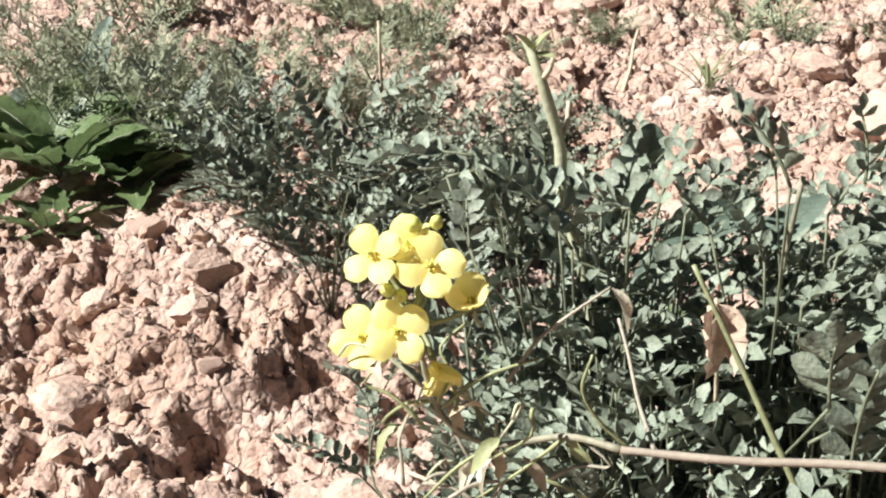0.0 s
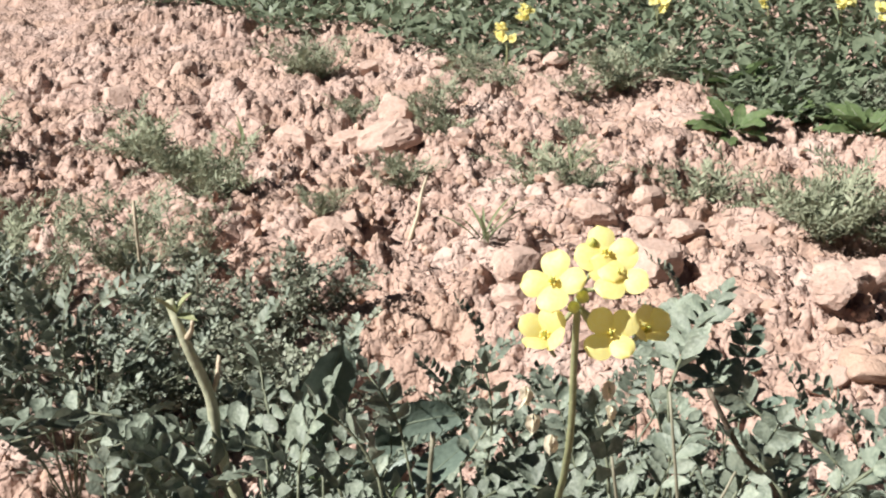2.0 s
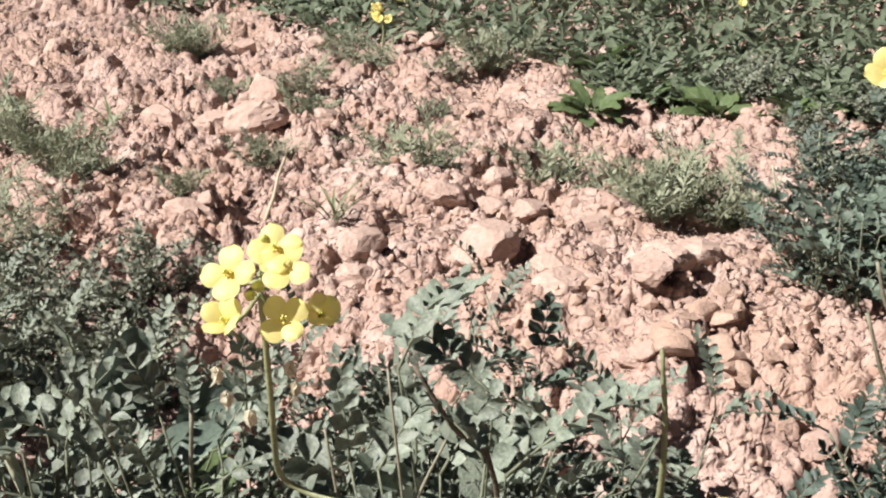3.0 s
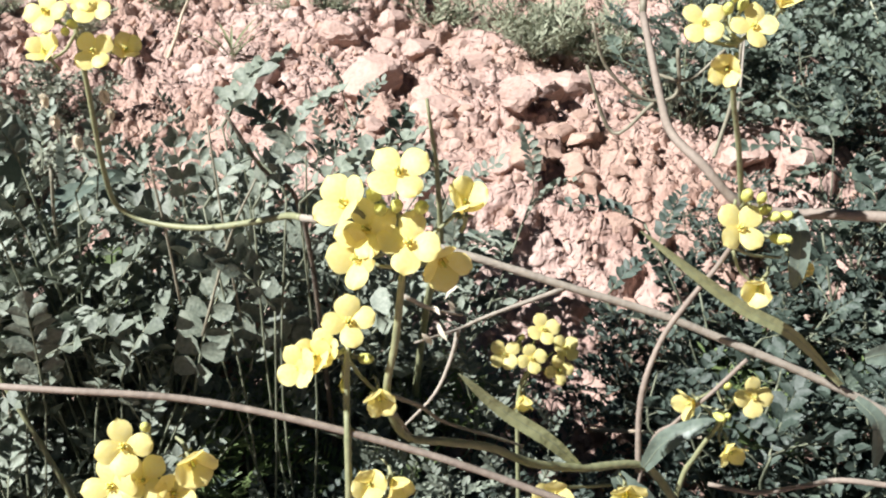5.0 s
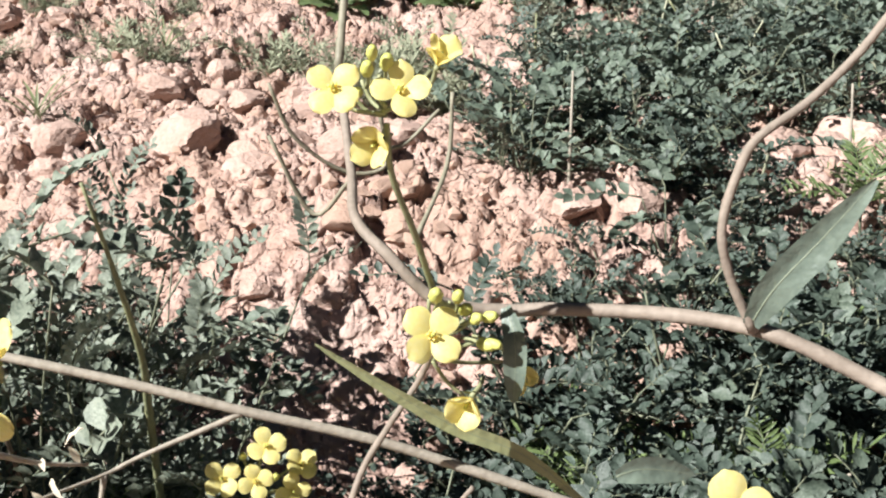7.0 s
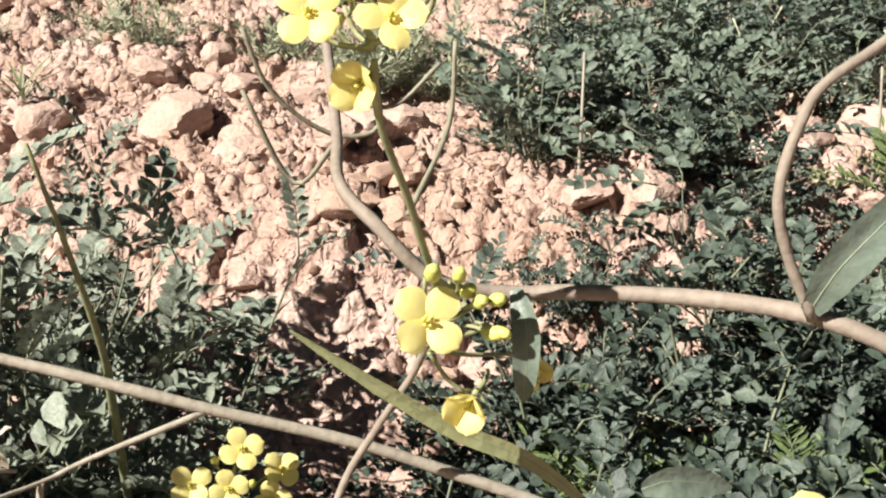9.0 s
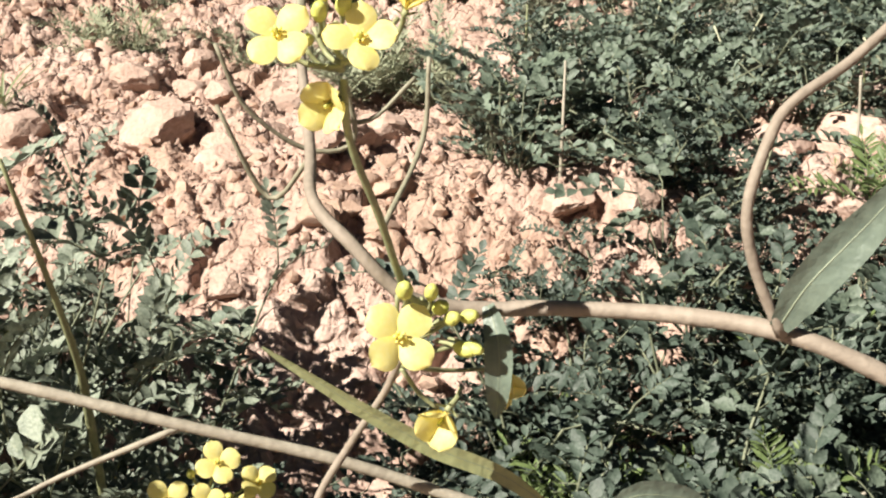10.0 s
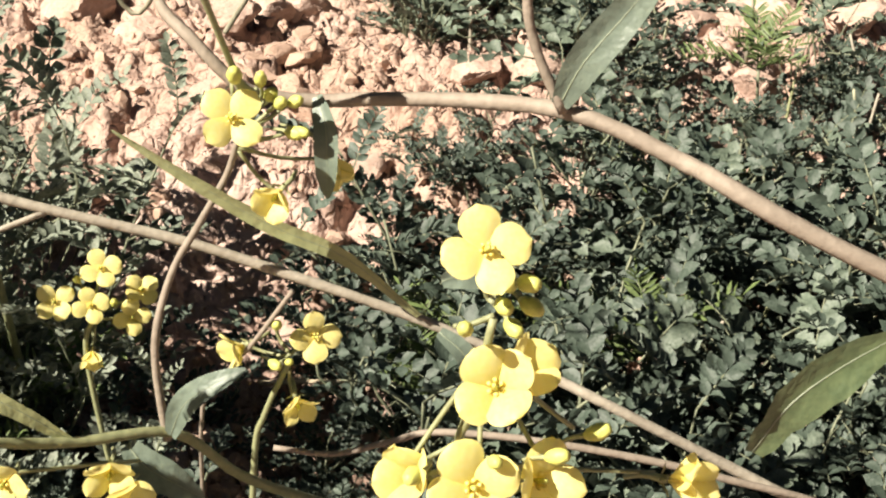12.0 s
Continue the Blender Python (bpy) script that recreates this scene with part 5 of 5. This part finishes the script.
for line in ([(0.013, 0.2, 0.150), (0.022, 0.199, 0.158), (0.034, 0.198, 0.163)], [(0.024, 0.2, 0.141), (0.016, 0.199, 0.136), (0.008, 0.198, 0.128)], [(0.039, 0.195, 0.146), (0.030, 0.195, 0.138), (0.020, 0.196, 0.130)], [(0.052, 0.19, 0.146), (0.046, 0.19, 0.152), (0.042, 0.19, 0.160), (0.044, 0.19, 0.168)]):
    part("seed_pod", Shape().add(*tube(line, 0.0005, 0.0003, 5, 4, 0.3)).mesh("seed_pod", PALE_LEAF), third, None, "thin green seed pod")
rt = random.Random(61)
for k in range(26):   # a tangle of dry shoots and shrivelled leaves under the flower head
    a = Vector((rt.uniform(0.002, 0.036), rt.uniform(0.190, 0.212), rt.uniform(0.118, 0.160)))
    b = a + Vector((rt.uniform(-0.016, 0.016), rt.uniform(-0.004, 0.006), rt.uniform(-0.012, 0.014)))
    c = b + Vector((rt.uniform(-0.010, 0.010), rt.uniform(-0.004, 0.004), rt.uniform(-0.010, 0.008)))
    part("dry_shoot", Shape().add(*tube([a, (a + b) * 0.5 + Vector((0, 0, 0.002)), b, c], 0.0005, 0.0003, 5, 3, 0.3)).mesh("dry_shoot", rt.choice((PALE_STEM, CUT_STEM, PALE_LEAF))), third, None, "thin dry pale shoot")
    if k % 2:
        part("withered_leaf", Shape().add(*blade(rt.uniform(0.006, 0.011), 0.0034, 5, 0.8, 0.5, 0.05, 1, 0.2, k)).mesh("withered_leaf", rt.choice((CREAM, PALE_LEAF))), third, turned(c, (rt.uniform(-1, 1), -0.4, rt.uniform(-1, 0.5)), rt.uniform(-1, 1)), "shrivelled pale leaf")
part("branch", Shape().add(*tube([(0.0565, 0.188, 0.146), (0.0595, 0.22, 0.130), (0.061, 0.255, 0.118), (0.060, 0.27, 0.123), (0.058, 0.278, 0.130)], 0.0006, 0.0005, 6, 5, 0.1)).mesh("branch", PALE_STEM), third, None, "thin pale side shoot")

# the forked plant
FORK = [(0.47, 0.16, 0.0), (0.40, 0.185, 0.02), (0.349, 0.180, 0.056), (0.330, 0.175, 0.074), (0.314, 0.170, 0.096), (0.290, 0.163, 0.104), (0.271, 0.156, 0.114), (0.257, 0.150, 0.126), (0.243, 0.146, 0.133),
        (0.230, 0.142, 0.140), (0.225, 0.138, 0.157), (0.227, 0.135, 0.175), (0.229, 0.134, 0.196)]
PRONG = [(0.312, 0.170, 0.094), (0.312, 0.174, 0.120), (0.318, 0.178, 0.138), (0.326, 0.180, 0.150), (0.334, 0.178, 0.164), (0.337, 0.174, 0.175)]
fork = mustard([("stem", FORK, 0.0016, 0.0010, GREEN_STEM), ("branch", PRONG, 0.0011, 0.0008, STEM)], "forked mustard plant with two heads of yellow flowers")
raceme(fork, [(0.2282, 0.1320, 0.2231, 45, -16, 18, 6), (0.2439, 0.1320, 0.2126, 10, 0, 28, 55), (0.2302, 0.1300, 0.2056, -4, -12, 4, 6), (0.2158, 0.1340, 0.2149, 60, -55, 12, 24), (0.2190, 0.1350, 0.2003, 20, -45, -15, 24), (0.2384, 0.1340, 0.1990, 0, 10, -40, 34), (0.2212, 0.1360, 0.2069, 30, -35, 5, 14)],
       [(0.2241, 0.1340, 0.2130, -20, 35), (0.2230, 0.1350, 0.2163, -30, 40), (0.2328, 0.1320, 0.2140, 10, 30), (0.2276, 0.1350, 0.2130, 0, 40)], FORK[-1], 1.0)
raceme(fork, [(0.3352, 0.1690, 0.1819, 44, -3, 5, 6), (0.3455, 0.1700, 0.1621, 20, -35, -45, 50), (0.3581, 0.1770, 0.1661, 0, 30, -70, 65)],
       [(0.3370, 0.1710, 0.1907, -10, 50), (0.3429, 0.1730, 0.1883, 0, 60), (0.3493, 0.1710, 0.1837, 30, 30), (0.3460, 0.1710, 0.1836, 20, 35), (0.3503, 0.1710, 0.1770, 35, 0), (0.3487, 0.1730, 0.1758, 30, 10), (0.3449, 0.1750, 0.1841, 10, 40)], PRONG[-1], 0.96)
raceme(fork, [(0.2979, 0.1450, 0.1084, 40, -5, -30, 35), (0.2996, 0.1430, 0.1025, 10, 10, -35, 30), (0.2753, 0.1450, 0.1107, 0, -20, -20, 30)], [], (0.308, 0.168, 0.085), 0.95)
wide_leaf(fork, [(0.313, 0.168, 0.097), (0.317, 0.165, 0.108), (0.324, 0.163, 0.114), (0.333, 0.162, 0.118)], 0.007, 8)

wide_leaf(fork, [(0.289, 0.163, 0.105), (0.278, 0.163, 0.117), (0.264, 0.165, 0.128), (0.250, 0.165, 0.143)], 0.0048, 10, (-0.5, -0.7, 0.5), "long narrow pale green leaf", PALE_LEAF)
for line in ([(0.225, 0.138, 0.157), (0.235, 0.145, 0.147), (0.243, 0.15, 0.137), (0.259, 0.155, 0.126), (0.269, 0.158, 0.119)], [(0.226, 0.138, 0.152), (0.23, 0.142, 0.143), (0.234, 0.146, 0.134)]):
    part("seed_pod", Shape().add(*tube(line, 0.0007, 0.0004, 6, 5, 0.2)).mesh("seed_pod", DULL_STEM), fork, None, "thin green seed pod")
wide_leaf(fork, [(0.302, 0.166, 0.098), (0.306, 0.162, 0.093), (0.312, 0.160, 0.088), (0.319, 0.160, 0.081)], 0.009, 11)
leaning = mustard([("stem", [(0.56, 0.115, -0.02), (0.51, 0.13, 0.045), (0.462, 0.140, 0.069), (0.416, 0.150, 0.084), (0.384, 0.160, 0.088), (0.372, 0.165, 0.084), (0.356, 0.170, 0.079), (0.340, 0.175, 0.081)], 0.0013, 0.0008, STEM),
                ("branch", [(0.348, 0.176, 0.130), (0.338, 0.180, 0.114), (0.330, 0.185, 0.101), (0.322, 0.19, 0.08), (0.318, 0.2, -0.03)], 0.0007, 0.0006, STEM)], "thin leaning mustard stem past its flowering")

# smaller plants, each on one upright stem
def slender(line, rows, buds, size):
    plant = mustard([("stem", line, 0.0011, 0.0008, GREEN_STEM)], "slender mustard shoot with a head of yellow flowers")
    raceme(plant, rows, buds, line[-1], size)


slender([(0.21, 0.128, -0.02), (0.213, 0.13, 0.129), (0.214, 0.137, 0.157), (0.215, 0.14, 0.172)],
        [(0.2155, 0.1390, 0.1796, 6, -8, 8, 6), (0.2033, 0.1400, 0.1664, 60, -50, 0, 22), (0.2228, 0.1400, 0.1561, 45, 5, -38, 46), (0.2103, 0.1430, 0.1685, 20, -50, 10, 36), (0.2074, 0.1420, 0.1677, 70, -30, 5, 40)], [(0.2136, 0.1400, 0.1612, 0, -40), (0.2187, 0.1430, 0.1658, 40, 20)], 0.84)
slender([(0.297, 0.25, -0.03), (0.294, 0.25, 0.019), (0.292, 0.25, 0.071), (0.296, 0.25, 0.085)],
        [(0.3005, 0.2500, 0.1020, 10, 5, 10, 10), (0.2857, 0.2500, 0.0925, 45, -10, 0, 8), (0.2958, 0.2480, 0.0906, 12, 0, 0, 10), (0.3076, 0.2500, 0.0829, 4, 8, -4, 10), (0.3116, 0.2560, 0.0881, 20, 20, 20, 20), (0.2939, 0.2500, 0.0725, 0, -10, -70, 52)], [(0.2930, 0.2530, 0.0971, -10, 50), (0.3029, 0.2540, 0.0862, 0, 50)], 0.78)
slender([(0.33, 0.195, -0.02), (0.336, 0.19, 0.064), (0.34, 0.187, 0.084), (0.347, 0.183, 0.103)],
        [(0.3539, 0.1800, 0.1119, -6, 3, 0, 6), (0.3478, 0.1800, 0.0927, 45, 5, -50, 42), (0.3354, 0.1840, 0.1101, 20, -70, -40, 40)], [(0.3440, 0.1800, 0.1174, -10, 40), (0.3418, 0.1800, 0.1060, 20, 10), (0.3468, 0.1830, 0.1033, 0, 30)], 0.9)
near_shoot = mustard([("stem", [(0.37, 0.085, -0.02), (0.364, 0.085, 0.08), (0.362, 0.084, 0.143), (0.364, 0.083, 0.157), (0.367, 0.081, 0.178)], 0.0011, 0.0008, GREEN_STEM)], "slender mustard shoot with large yellow flowers and round buds")
raceme(near_shoot, [(0.3622, 0.0740, 0.1957, 8, -10, 8, 4)],
       [(0.3651, 0.0740, 0.1896, 10, 20), (0.3687, 0.0740, 0.1890, 20, 20), (0.3652, 0.0740, 0.1858, 0, 10), (0.3693, 0.0740, 0.1853, 20, 0), (0.3669, 0.0740, 0.1816, 5, 0), (0.3602, 0.0760, 0.1799, -25, 40), (0.3635, 0.0700, 0.1561, 0, 30), (0.3742, 0.0700, 0.1542, 40, 30), (0.3514, 0.0740, 0.1532, -40, 20), (0.3856, 0.0780, 0.1504, 60, 30)], (0.367, 0.081, 0.178), 0.94)
raceme(near_shoot, [(0.3671, 0.0780, 0.1648, 40, -28, 12, 36), (0.3721, 0.0840, 0.1626, 10, 30, 10, 50), (0.3608, 0.0720, 0.1491, 25, -15, 5, 25), (0.3730, 0.0740, 0.1459, 60, 15, 0, 40), (0.3532, 0.0780, 0.1488, 30, -50, 0, 55), (0.4085, 0.0840, 0.1287, 20, 40, -10, 60)], [], (0.363, 0.084, 0.15), 1.16)
slender([(0.168, 0.115, -0.02), (0.165, 0.112, 0.08), (0.163, 0.111, 0.145)],
        [(0.160, 0.11, 0.169, 10, -10, 0, 8), (0.163, 0.11, 0.159, 40, 5, 0, 10), (0.174, 0.11, 0.164, 20, 20, -40, 40), (0.156, 0.11, 0.158, 20, -20, 0, 10), (0.169, 0.11, 0.154, 30, 20, 0, 40)], [(0.165, 0.112, 0.172, 0, 50)], 0.85)
slender([(0.23, 0.13, -0.02), (0.225, 0.13, 0.06), (0.222, 0.13, 0.122)],
        [(0.219, 0.13, 0.134, 30, -20, 0, 45), (0.225, 0.13, 0.135, 10, 20, -50, 50)], [], 0.85)


# ---- the crop beyond the bare strip ----
def build_far_crop():
    r = random.Random(31)
    s = Shape()
    shapes = [blade(0.024, 0.013, 2, 0.3, 0.4), blade(0.017, 0.011, 2, 0.3, 0.2), blade(0.035, 0.0045, 2, 0.3, 0.4)]
    n = 0
    while n < 60000:
        y = 1.15 + 5.0 * r.random() ** 1.9
        x = r.uniform(-0.5 - 0.5 * y, 0.9 + 0.75 * y)
        if x < 0.72 and y < 2.16 - 1.38 * x + 0.08 * math.sin(x * 19) or x >= 0.72 and y < 1.17 + 0.05 * math.sin(x * 23):
            continue
        v, f = r.choice(shapes)
        a = r.uniform(0, 6.3)
        h = r.random() * min(0.12, 0.015 + 0.07 * max(0.0, y - 2.16 + 1.38 * x))
        s.add(v, f, turned((x, y, h + 0.005), (math.cos(a), math.sin(a), r.uniform(-0.2, 1.9)), r.uniform(-0.7, 0.7), r.uniform(0.7, 1.4) * (1 + 0.45 * max(0.0, y - 1.5))))
        n += 1
    return tagged(new("far_crop", s.mesh("far_crop", FAR_LEAF)), "dense green mustard crop at the field edge", "crop", kind="stuff")


build_far_crop()

for x, y in [(0.55, 1.78), (0.30, 1.68), (0.80, 1.67), (0.82, 1.56), (0.36, 1.86), (0.72, 1.76), (0.95, 1.9), (1.1, 1.8)]:
    h = rm.uniform(0.05, 0.10)
    plant = mustard([("stem", [(x, y, 0), (x + 0.004, y, h * 0.6), (x, y, h)], 0.0018, 0.0012, GREEN_STEM)], "small mustard plant in yellow flower at the field edge")
    raceme(plant, [(x + rm.uniform(-0.014, 0.014), y - 0.01 + rm.uniform(-0.008, 0.008), h + rm.uniform(-0.008, 0.018), rm.uniform(0, 90), rm.uniform(-40, 40), rm.uniform(-10, 30), rm.choice((8, 12, 35))) for _ in range(6)], [], (x, y, h), 1.1)
